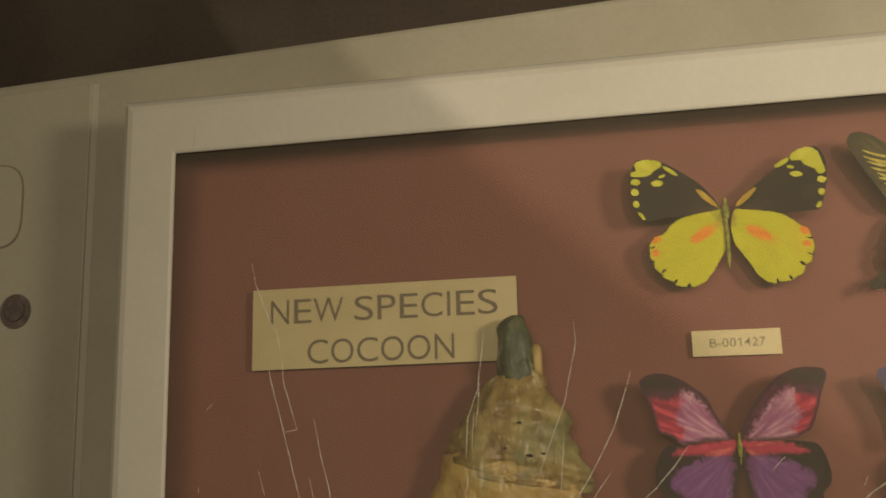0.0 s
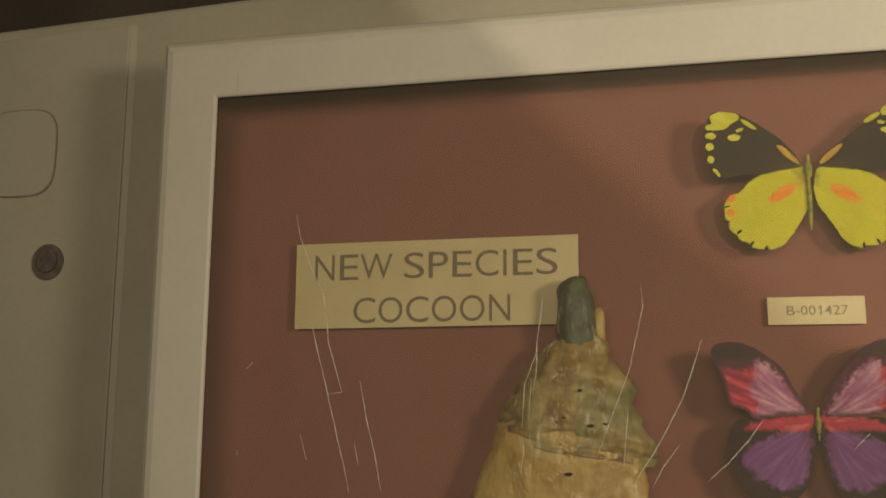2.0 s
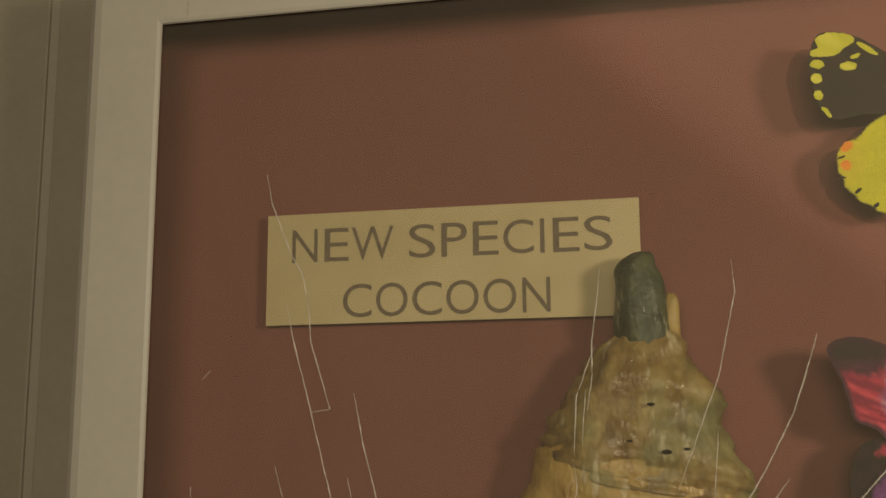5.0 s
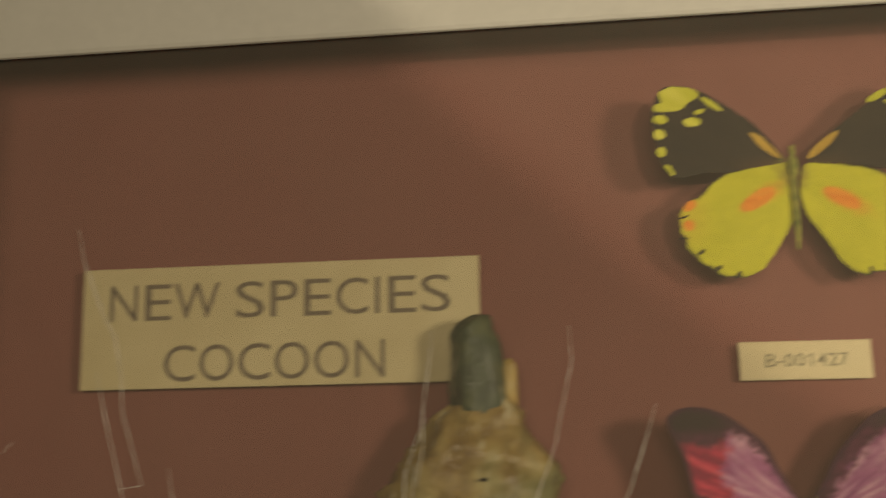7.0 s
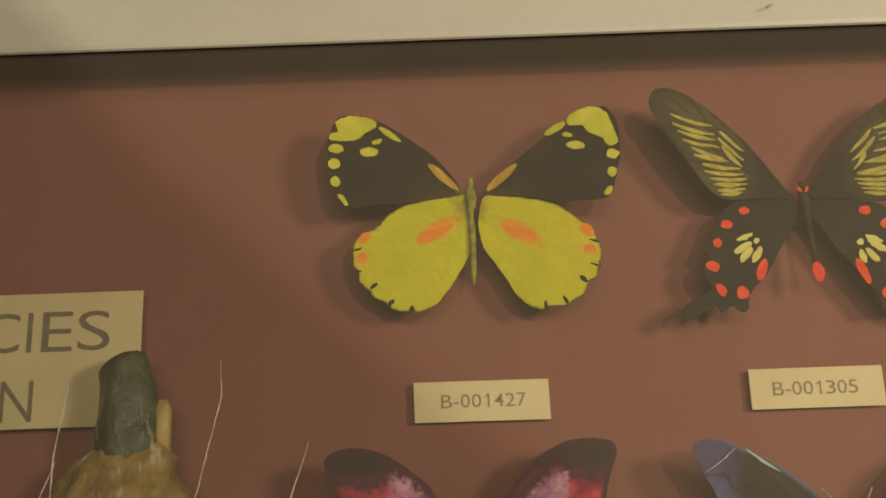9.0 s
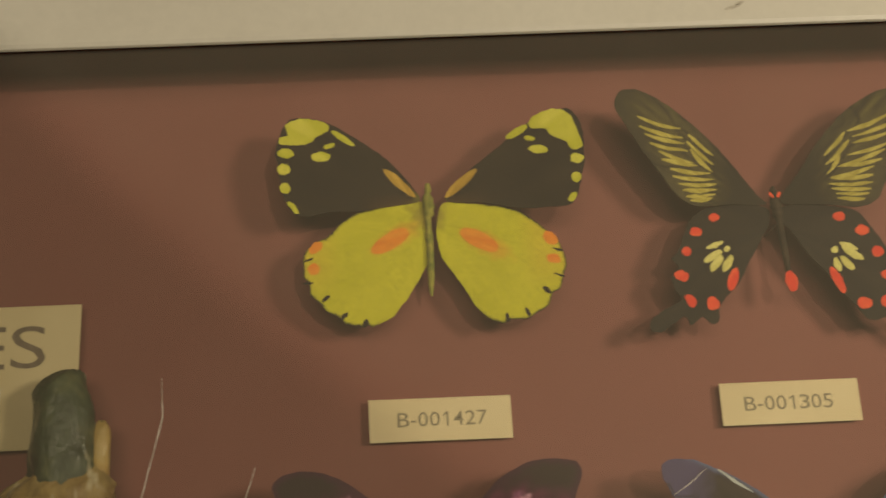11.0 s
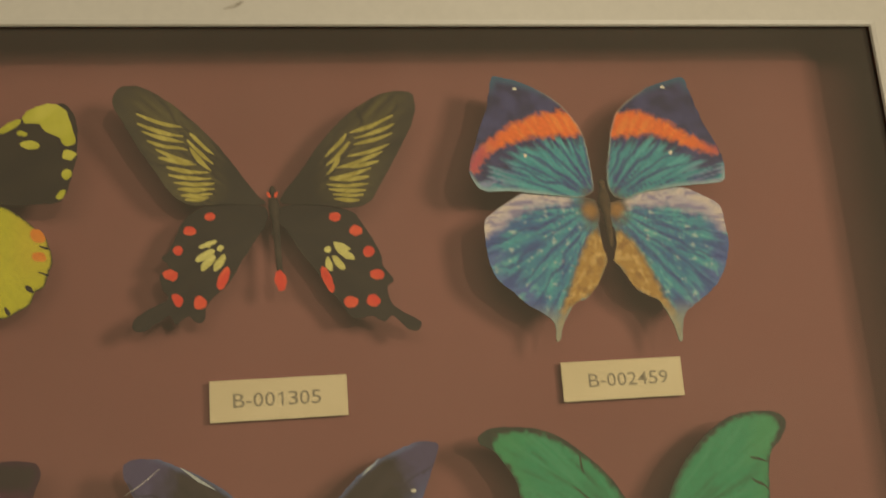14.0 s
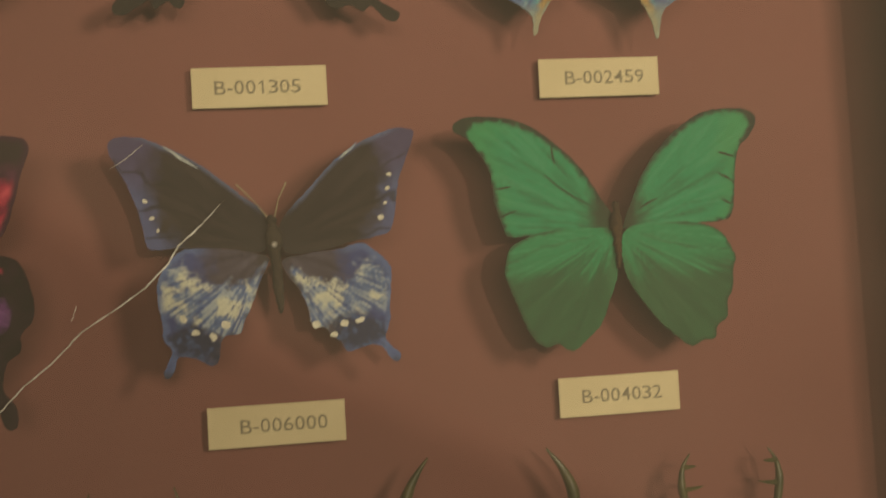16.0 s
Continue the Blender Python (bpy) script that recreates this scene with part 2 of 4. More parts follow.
# left bearing, ink width and advance of each character, in thousandths of the type size
GLYPH = {"N": (76, 569, 722), "E": (79, 541, 667), "W": (9, 926, 944), " ": (0, 0, 278), "S": (45, 576, 667), "P": (77, 548, 667), "C": (50, 633, 722), "I": (93, 92, 278), "O": (48, 685, 778),
         "B": (73, 553, 667), "-": (32, 270, 333), "1": (109, 254, 556)}


def lettering(text, width, height, material, parent, at):
    """Words as a thin print of the given width and capital height, centred at a place."""
    x, inks, verts, faces = 0.0, [], [], []
    for ch in text:
        lsb, ink, adv = GLYPH.get(ch, (42, 470, 556))
        if ink:
            inks.append((ch, x + lsb, ink))
        x += adv
    lo, hi = inks[0][1], inks[-1][1] + inks[-1][2]
    for ch, start, ink in inks:
        if ch == "1":
            n = len(verts)
            flag = [(0.62, 0.0), (1.0, 0.0), (1.0, 1.0), (0.74, 1.0), (0.0, 0.78), (0.0, 0.66), (0.62, 0.82)]
            verts += [((start + u * ink - (lo + hi) / 2) / (hi - lo) * width, 0.0, (v - 0.5) * height) for u, v in flag]
            faces += [[n, n + 1, n + 2, n + 6], [n + 6, n + 2, n + 3, n + 4], [n + 6, n + 4, n + 5]]
            continue
        cu = bpy.data.curves.new("glyph", "FONT")
        cu.body, cu.resolution_u, cu.offset = ch, 4, -0.003 if len(text) > 8 or text == "COCOON" else 0.002
        ob = new("glyph", cu)
        bpy.context.view_layer.update()
        me = bpy.data.meshes.new_from_object(ob.evaluated_get(bpy.context.evaluated_depsgraph_get()))
        bpy.data.objects.remove(ob)
        co = np.array([v.co[:2] for v in me.vertices])
        a, b = co.min(0), co.max(0)
        n = len(verts)
        for u, v in co:
            px = (start + (u - a[0]) / (b[0] - a[0]) * ink - (lo + hi) / 2) / (hi - lo) * width
            pz = ((v - a[1]) / (b[1] - a[1]) - 0.5) * height * (0.13 if ch == "-" else 1.0) - (0.13 * height if ch == "-" else 0.0)
            verts.append((px, 0.0, pz))
        faces += [[n + i for i in p.vertices] for p in me.polygons]
        bpy.data.meshes.remove(me)
    me = bpy.data.meshes.new("lettering")
    me.from_pydata(verts, [], faces)
    me.materials.append(material)
    out = new("lettering", me)
    out.parent = parent
    out.location = at
    return tagged(out, text.lower() + " in grey sans-serif capitals" if len(text) > 8 else "")


# ---------------------------------------------------------------- room
def slab(name, label, category, material, *size):
    ob = part(name, box(bmesh.new(), *size), material)
    return tagged(ob, label, category, kind="structure")


slab("floor", "dark brown carpeted floor of the room", "floor", M_FLOOR, -2.2, 2.8, -3.2, 0.5, -0.1, 0.0)
slab("ceiling", "plain brown painted ceiling", "ceiling", M_ROOM, -2.2, 2.8, -3.2, 0.5, 2.6, 2.7)
slab("wall_north", "dark brown wall behind the display case", "wall", M_WALL, -2.2, 2.8, 0.30, 0.5, 0.0, 2.6)
slab("wall_south", "plain brown painted wall", "wall", M_ROOM, -2.2, 2.8, -3.2, -3.0, 0.0, 2.6)
slab("wall_west", "plain brown painted wall", "wall", M_ROOM, -2.2, -2.0, -3.0, 0.30, 0.0, 2.6)
slab("wall_east", "plain brown painted wall", "wall", M_ROOM, 2.6, 2.8, -3.0, 0.30, 0.0, 2.6)

# ---------------------------------------------------------------- steel cabinet that carries the case
PY = 0.028
cabinet = thing("steel_cabinet", (0.3, 0.15, 0.0), "tall grey-green painted steel cabinet behind the case", "cabinet")
body = bmesh.new()
box(body, -0.9, 0.75, PY - 0.15, 0.12, 0.02, 1.837, 0.003)
for v in body.verts:
    if v.co.z > 1.0:
        v.co.z += 0.040 * (v.co.x - 0.0)
ob = part("body", body, M_PLATE, cabinet)
ob.location = (-0.3, 0, 0)
plate = bmesh.new()
box(plate, -0.60, -0.091, PY - 0.0025, PY + 0.001, 0.9, 1.8255, 0.0012)
for v in plate.verts:
    if v.co.x > -0.3 and v.co.y > PY - 0.001:
        v.co.x += 0.004
    if v.co.z > 1.0:
        v.co.z += 0.040 * (v.co.x + 0.091)
door = part("door", plate, M_PLATE, cabinet, "slightly raised steel door panel")
door.location = (-0.3, -0.15, 0)


def rounded(cx, cz, w, h, power, n=40):
    """A squarish round outline."""
    out = []
    for k in range(n):
        a = 2 * math.pi * k / n
        c, s = math.cos(a), math.sin(a)
        out.append((cx + w / 2 * math.copysign(abs(c) ** (2 / power), c), cz + h / 2 * math.copysign(abs(s) ** (2 / power), s)))
    return out


def disc(outline, y0, y1):
    bm = bmesh.new()
    a = [bm.verts.new((x, y0, z)) for x, z in outline]
    b = [bm.verts.new((x, y1, z)) for x, z in outline]
    bm.faces.new(a), bm.faces.new(b)
    for i in range(len(a)):
        j = (i + 1) % len(a)
        bm.faces.new((a[i], a[j], b[j], b[i]))
    return bm


for name, (w, h), (y0, y1), mat in (("cap_gap", (0.0520, 0.0572), (PY - 0.0029, PY - 0.0024), M_SEAM), ("cover_cap", (0.0502, 0.0554), (PY - 0.0036, PY - 0.0024), M_CAP)):
    ob = part(name, disc(rounded(-0.1623, 1.745, w, h, 3.6), y0, y1), mat, door, "rounded blank cover plate" if mat is M_CAP else "")
bm = disc(rounded(-0.1370, 1.6748, 0.0215, 0.0225, 2.0, 28), PY - 0.0034, PY - 0.0024)
ob = part("lock_ring", bm, M_SCREW, door, "round dark lock barrel")
bm = disc(rounded(-0.1364, 1.6753, 0.013, 0.014, 2.0, 24), PY - 0.0052, PY - 0.0030)
part("lock_core", bm, M_SCREW, door)

# ---------------------------------------------------------------- the display case
W, TOP, LOW, RIM = 0.635, 1.750, 1.330, 0.0386
FRONT, PANE = -0.0320, -0.0292
case = thing("display_case", (W / 2, 0.0, LOW - RIM), "shallow display case with a cream metal frame and red-brown backing", "display case")


def in_case(name, bm, mat, label="", parent=None, smooth=False):
    for v in bm.verts:
        v.co -= case.location
    return part(name, bm, mat, parent or case, label, smooth)


T = 0.009
# outline of a rail in section: how far out from the opening, and how far from the card
SECTION = [(0.0030, FRONT + 0.0022), (0.0026, FRONT + 0.0013), (0.0030, FRONT + 0.0005), (0.0044, FRONT), (RIM - 0.0085, FRONT), (RIM - 0.0050, FRONT + 0.0008), (RIM - 0.0022, FRONT + 0.0030),
           (RIM - 0.0006, FRONT + 0.0060), (RIM, FRONT + 0.0095), (RIM, PY), (RIM - T, PY), (RIM - T, FRONT + 0.0022)]


def rail(side):
    """A mitred frame rail: a flat face with eased edges, a sloping sight edge and a thin outer wall behind it."""
    bm = bmesh.new()
    ends = []
    for e in (0, 1):
        ring = []
        for d, y in SECTION:
            x0, x1, z0, z1 = -d, W + d, LOW - d, TOP + d
            x, z = {"top": ((x0, x1)[e], z1), "bottom": ((x0, x1)[e], z0), "left": (x0, (z0, z1)[e]), "right": (x1, (z0, z1)[e])}[side]
            ring.append(bm.verts.new((x, y, z)))
        ends.append(ring)
    n = len(SECTION)
    for i in range(n):
        bm.faces.new((ends[0][i], ends[0][(i + 1) % n], ends[1][(i + 1) % n], ends[1][i]))
    bm.faces.new(ends[0]), bm.faces.new(ends[1])
    return bm


for side, words in (("left", "upright cream metal rail"), ("right", "upright cream metal rail"), ("top", "top cream metal rail, slightly chipped"), ("bottom", "bottom cream metal rail")):
    in_case("frame_rail", rail(side), M_FRAME, words)
in_case("backboard", box(bmesh.new(), -RIM + T, W + RIM - T, 0.0, PY - 0.001, LOW - RIM + T, TOP + RIM - T), M_BOARD, "red-brown card backing")
pane = in_case("glass_pane", box(bmesh.new(), -RIM + T + 0.001, W + RIM - T - 0.001, PANE, PANE + 0.0015, LOW - RIM + T + 0.001, TOP + RIM - T - 0.001), M_PANE, "clear scratched acrylic pane")
# corner joint and small dents on the frame's face
in_case("corner_joint", box(bmesh.new(), 0.0092, 0.0095, FRONT - 0.00012, FRONT + 0.001, TOP + 0.005, TOP + 0.018), M_CHIP)
chip = bmesh.new()
for q in (rounded(0.4085, 1.7592, 0.0058, 0.0013, 2.0, 14), rounded(0.4108, 1.7599, 0.0034, 0.0012, 2.0, 12)):
    vs = [chip.verts.new((x, FRONT - 0.00015, z + (x - 0.409) * 0.3)) for x, z in q]
    chip.faces.new(vs)
in_case("paint_chip", chip, M_CHIP)

# scratches in the pane and one glint by the cocoon: where each starts and how it runs on, in millimetres from the
# case's upper left corner
SCRATCHES_AND_GLINT = [
    (0.30, [(45.1, -64.8), (47.7, -77.5), (52.3, -88.7), (56.2, -98.5), (60.6, -105.4), (63.4, -119.0), (64.5, -132.4), (72.5, -158.4), (65.0, -159.4)]),
    (0.26, [(54.4, -118.2), (57.5, -132.3), (62.0, -148.3), (66.5, -165.4), (70.9, -182.2), (74.4, -195.0), (77.3, -208.1)]),
    (0.26, [(82.0, -152.5), (85.8, -171.9), (90.0, -187.3), (94.2, -207.9)]),
    (0.20, [(79.7, -183.5), (82.0, -194.9)]),
    (0.18, [(50.7, -179.6), (54.6, -192.5)]),
    (0.30, [(176.3, -107.4), (174.5, -122.0), (172.5, -134.7), (172.3, -147.3), (170.3, -159.8)]),
    (0.26, [(173.2, -137.2), (166.3, -154.8), (165.0, -175.9)]),
    (0.20, [(169.7, -152.3), (168.1, -172.2)]),
    (0.24, [(223.6, -106.5), (224.2, -118.3), (221.0, -132.0), (217.4, -148.0), (211.6, -162.6), (206.3, -176.0), (201.1, -189.3)]),
    (0.22, [(216.3, -166.3), (214.5, -184.5), (213.5, -194.0)]),
    (0.32, [(251.6, -133.9), (246.8, -148.4), (241.4, -162.9), (233.8, -177.3), (227.5, -188.0), (222.5, -195.2), (218.7, -201.1)]),
    (0.22, [(239.9, -183.7), (232.0, -193.9), (226.9, -203.4)]),
    (0.28, [(278.0, -172.2), (270.7, -182.0), (261.0, -192.6), (251.5, -200.8)]),
    # upright highlight at the cocoon's left, built as a pale line
    (0.20, [(164.9, -179.6), (165.8, -187.0), (163.9, -199.3)]),
    (0.38, [(405.6, -159.4), (398.5, -166.5), (392.3, -171.6), (389.3, -176.7), (382.1, -183.9), (372.9, -190), (362.7, -196.1), (354.5, -204.3), (345.4, -211.5), (338.2, -218.6), (328, -227.8)]),
    (0.16, [(383.1, -140), (378, -144), (372.9, -147.1)]),
    (0.16, [(359.7, -193.1), (361.7, -188)]),
    (0.18, [(317.5, -185.1), (322.5, -180), (324.6, -178)]),
    (0.16, [(19.6, -146.5), (23.7, -142.4)]),
    (0.16, [(16.6, -187.1), (16.6, -191.2)]),
]
for w, line in SCRATCHES_AND_GLINT:
    pts = [Vector((a[0] + (b[0] - a[0]) * k / 6, a[1] + (b[1] - a[1]) * k / 6, 0)) for a, b in zip(line, line[1:]) for k in range(6)] + [Vector((*line[-1], 0))]
    pts = [((q.x + 0.25 * noise.noise((q.x, q.y, 3.0))) * MM, PANE - 0.0002, TOP + (q.y + 0.25 * noise.noise((q.y, q.x, 9.0))) * MM) for q in pts]
    n = len(pts)
    rad = [w * 0.5 * MM * min(1.0, 0.35 + 4 * min(i, n - 1 - i) / n) * (0.8 + 0.4 * noise.noise((i * 0.9, w, 0.0))) for i in range(n)]
    in_case("scratch_or_glint", tube(bmesh.new(), pts, [q * 1.85 for q in rad], 5), M_SCRATCH, "", pane)


# ---------------------------------------------------------------- labels
def paper(name, label, x0, z0, w, h, mat, gap):
    ob = thing(name, (x0 + w / 2, 0.0, z0 - h / 2), label, "label", "specimen labels" if name == "paper_label" else "")
    bm = box(bmesh.new(), -w / 2, w / 2, -gap, -gap + 0.0005, -h / 2, h / 2)
    for v in bm.verts:
        v.co.x += 0.0003 * noise.noise((v.co.z * 400 + x0 * 50, 0, 2))
        v.co.z += 0.0003 * noise.noise((v.co.x * 400 + x0 * 50, 5, 2))
    part("card", bm, mat, ob)
    part("pad", box(bmesh.new(), -w * 0.42, w * 0.42, -gap + 0.0006, 0.0, -h * 0.34, h * 0.34), M_PAD, ob)
    return ob


GAP = 0.0032
for code, x, z, w, tx, tilt in (("B-001427", 0.2836, 1.6385, 0.0456, 0.515, 0), ("B-001305", 0.3969, 1.6390, 0.0450, 0.485, 0), ("B-002459", 0.5159, 1.6390, 0.0436, 0.545, 0),
                                ("B-006000", 0.3968, 1.5257, 0.0452, 0.55, 0), ("B-004032", 0.5160, 1.5274, 0.0433, 0.52, 0)):
    ob = paper("paper_label", "small cream paper label printed " + code, x, z, w, 0.0136, M_PAPER, GAP)
    lettering(code, 0.0287, 0.0046, M_INK2, ob, ((tx - 0.5) * w, -GAP - 0.00012, 0.0))
sign = paper("title_sign", "cream paper sign reading new species cocoon", 0.0363, 1.6738, 0.1545, 0.0466, M_SIGN, 0.0046)
lettering("NEW SPECIES", 0.1328, 0.0140, M_INK, sign, (0.0002, -0.0046 - 0.00012, 0.0097))
lettering("COCOON", 0.0855, 0.0140, M_INK, sign, (-0.0012, -0.0046 - 0.00012, -0.0140))


# ---------------------------------------------------------------- butterflies
class Paint:
    """The printed colours of a wing, point by point: u outwards and v upwards from the body, in millimetres."""

    def __init__(self, u, v, outline, seed):
        self.u, self.v, self.seed, self.outline = u, v, seed, outline
        self.rgb = np.zeros((len(u), 3))
        self.edge = self.depth(outline)

    def depth(self, poly):
        """How far each point lies inside a closed outline; below nought outside it."""
        p = np.array([q[:2] for q in poly])
        q = np.roll(p, -1, 0)
        d = q - p
        w = np.stack((self.u, self.v), 1)[:, None] - p[None]
        t = np.clip((w * d).sum(2) / np.maximum((d * d).sum(1), 1e-9), 0, 1)
        near = np.sqrt((((w - t[..., None] * d) ** 2).sum(2)).min(1))
        x, y = self.u[:, None], self.v[:, None]
        cross = (p[:, 1] > y) != (q[:, 1] > y)
        at = p[:, 0] + (y - p[:, 1]) / np.where(abs(d[:, 1]) < 1e-9, 1e-9, d[:, 1]) * d[:, 0]
        return near * np.where((cross & (x < at)).sum(1) % 2 == 1, 1, -1)

    def grain(self, scale, layer=0.0, octaves=3):
        return np.array([noise.fractal((a * scale + self.seed, b * scale, layer), 0.8, 2.0, octaves) for a, b in zip(self.u, self.v)])

    def streaks(self, turns=9.0, length=0.04, layer=0.0, u0=0.0, v0=0.0):
        """Noise drawn out along lines that fan from the wing's root."""
        ang, rad = np.arctan2(self.v - v0, self.u - u0), np.hypot(self.u - u0, self.v - v0)
        return np.array([noise.fractal((a * turns + self.seed, b * length, layer), 0.8, 2.0, 4) for a, b in zip(ang, rad)])

    def over(self, mask, colour):
        m = np.clip(mask, 0, 1)[:, None]
        self.rgb = self.rgb * (1 - m) + np.array(colour) * m
        return self

    def blend(self, k, a, b):
        k = np.clip(k, 0, 1)[:, None]
        self.rgb = np.array(a) * (1 - k) + np.array(b) * k
        return self

    def area(self, poly, soft=0.8, rag=1.0, scale=0.5, layer=3.0):
        d = self.depth(spline(poly, 4)) + rag * self.grain(scale, layer)
        return np.clip(d / (2 * soft) + 0.5, 0, 1)

    def ramp(self, x, lo, hi):
        t = np.clip((x - lo) / (hi - lo), 0, 1)
        return t * t * (3 - 2 * t)

    def veins(self, angles, width, colour, strength=0.7, u0=0.0, v0=0.0, reach=(6, 60)):
        """Thin lines that run out from the root at the given angles, waving a little."""
        ang, rad = np.degrees(np.arctan2(self.v - v0, self.u - u0)), np.hypot(self.u - u0, self.v - v0)
        wave = self.grain(0.08, 7.0, 2) * 6
        for k, a in enumerate(angles):
            off = abs(np.radians(ang - a + wave)) * rad
            self.over(strength * (1 - self.ramp(off, width * 0.4, width)) * self.ramp(rad, reach[0] - 3, reach[0] + 3) * (1 - self.ramp(rad, reach[1] - 4, reach[1] + 4)), colour)
        return self

    def root(self, colour, size, strength=0.9, v0=0.0):
        rad = np.hypot(self.u, self.v - v0) + 2.5 * self.grain(0.3, 5.0)
        return self.over(strength * (1 - self.ramp(rad, size * 0.3, size)), colour)


def wave(u, v, seed):
    """The slight curl of a card wing, in millimetres."""
    return 0.45 * noise.noise((u * 0.05 + seed, v * 0.05, 2.0))


def print_material():
    m = Mat("printed_wing", 0.6, 0.0, 0.16)
    n = m.t.nodes.new("ShaderNodeAttribute")
    n.attribute_name = "tint"
    fleck = m.ramp(m.noise(1100.0, 3.0), (0.3, (0.86, 0.86, 0.86)), (0.7, (1.12, 1.12, 1.12)))
    m.colour(m.mix(1.0, n.outputs["Color"], fleck, "MULTIPLY"))
    m.bump(m.noise(420.0, 3.0), 0.12, 0.0005)
    return m.m


M_PRINT = print_material()


def painted(name, outline, side, rise, front, paint, shape, seed, parent, step=0.62):
    """A thin stiff wing of small triangles, cut to its outline and printed by a painting function."""
    ring = []
    for q in spline(outline, 5):
        d = noise.noise_vector((q.x * 0.6 + seed, q.y * 0.6, 1.7)) * 0.3
        ring.append(Vector((q.x + d.x, q.y + d.y)))
    xs, ys = [q.x for q in ring], [q.y for q in ring]
    gu, gv = np.meshgrid(np.arange(min(xs), max(xs), step), np.arange(min(ys), max(ys), step))
    gu = gu + (np.arange(gu.shape[0]) % 2 * 0.5 * step)[:, None]
    inner = Paint(gu.ravel(), gv.ravel(), ring, seed)
    keep = inner.edge > step * 0.5
    pts = ring + [Vector((a, b)) for a, b in zip(inner.u[keep], inner.v[keep])]
    co, _, faces = geometry.delaunay_2d_cdt(pts, [], [list(range(len(ring)))], 1, 1e-5)[:3]
    u, v = np.array([q.x for q in co]), np.array([q.y for q in co])
    p = Paint(u, v, ring, seed)
    paint(p, shape)
    y = [-rise * abs(a) - front - wave(a, b, seed) for a, b in zip(u, v)]
    n = len(co)
    verts = [(side * a * MM, c * MM, b * MM) for a, b, c in zip(u, v, y)] + [(side * a * MM, (c + 0.35) * MM, b * MM) for a, b, c in zip(u, v, y)]
    count = {}
    for f in faces:
        for i, j in zip(f, f[1:] + f[:1]):
            count[(i, j)] = 1
    rim = [(i, j) for i, j in count if (j, i) not in count]
    me = bpy.data.meshes.new(name)
    me.from_pydata(verts, [], [tuple(f) for f in faces] + [tuple(n + i for i in reversed(f)) for f in faces] + [(j, i, n + i, n + j) for i, j in rim])
    tint = np.ones((2 * n, 4))
    tint[:n, :3] = tint[n:, :3] = np.maximum(p.rgb, 0.004)
    me.color_attributes.new("tint", "FLOAT_COLOR", "POINT").data.foreach_set("color", tint.ravel())
    me.materials.append(M_PRINT)
    ob = new(name, me)
    ob.parent = parent
    return ob


def butterfly(label, cx, cz, sides, fore, hind, stand=0.0125, rise=(0.20, 0.10), fur=None, head=11.0, tail=-14.0, girth=2.6, lean=0.0, feelers=False, pin=False, tip=None):
    """sides: the shapes of the left and the right wings. fore and hind: a painting function and the marks that lie on the wing: (name, key, material)."""
    ob = thing("butterfly", (cx, 0.0, cz), label, "butterfly", "pinned butterflies")
    seed = cx * 31
    for s, shape in zip((-1, 1), sides):
        for name, key, (paint, marks), k, base in (("forewing", "fore", fore, rise[0], 0.0), ("hindwing", "hind", hind, rise[1], 0.3)):
            wing_ob = painted(name, shape[key], s, k, base + stand / MM, paint, shape, seed + s, ob)
            for pname, pkey, pmat in marks:
                for j, q in enumerate(shape.get(pkey, ())):
                    if pkey in ("stripe", "vein", "edge"):
                        o = stripe(*q, 0.74 if pkey == "stripe" else 0.35)
                    elif len(q) == 5 and isinstance(q[0], float):
                        o = ellipse(*q[:4], -q[4])
                    else:
                        o = spline(q, 4)
                    part(pname, sheet(o, s, k, base + stand / MM + 0.12, 0.1, 0.45, seed + s, seed + s), pmat, wing_ob)
    bm = bmesh.new()
    y = -stand - 0.0012
    prof = [(head, 0.3), (head - 1.0, 0.6), (head - 2.4, 0.62), (head - 3.4, 0.5), (head - 5, 0.95), (head - 8, 1.1), (head - 10.5, 0.95), (head - 12.5, 0.62), ((head + tail) / 2 - 3, 0.7), (tail + 7, 0.62), (tail + 3, 0.46), (tail + 1, 0.3), (tail, 0.1)]
    line = spline([((lean * (head - z) + 0.3 * noise.noise((z, cx, 0))), z, r) for z, r in prof], 3, False)
    tube(bm, [(q.x * MM, y, q.y * MM) for q in line], [girth * max(0.08, q.z) * MM * (1 + 0.10 * math.sin(q.y * 2.4)) for q in line], 14)
    for q in bm.verts:
        q.co += Vector(noise.noise_vector(q.co * 900)) * 0.22 * MM * girth / 2
    part("body", bm, fur or M_FUR, ob, "", True)
    if tip:
        for s in (-1, 1):
            part("collar", sheet(ellipse(1.2, head - 3.5, 0.55, 1.1, 25, n=10), s, 0.0, (stand + 0.0030) / MM, 0.3, 0.3), M_RED, ob)
        part("tail_tip", sheet(spline(ellipse(lean * (head - tail - 3), tail + 3, *tip, -8, n=12), 2), 1, 0.0, (stand + 0.0026) / MM, 0.3, 0.4), M_RED, ob)
    if feelers:
        for s, reach in ((-1, (5.2, 10.6)), (1, (2.4, 5.2))):
            bm = tube(bmesh.new(), [(s * 1.0 * MM, y, (head - 1) * MM), (s * reach[0] * MM, y - 0.001, (head + 4.6) * MM), (s * reach[1] * MM, y - 0.001, (head + 10.2) * MM)], [0.25 * MM, 0.2 * MM, 0.35 * MM], 6)
            part("antenna", bm, M_FEELER, ob)
    bm = tube(bmesh.new(), [(0, 0.0, 0), (0, y - 0.0005, 0)], [0.3 * MM, 0.3 * MM], 6)
    if pin:
        bm.free()
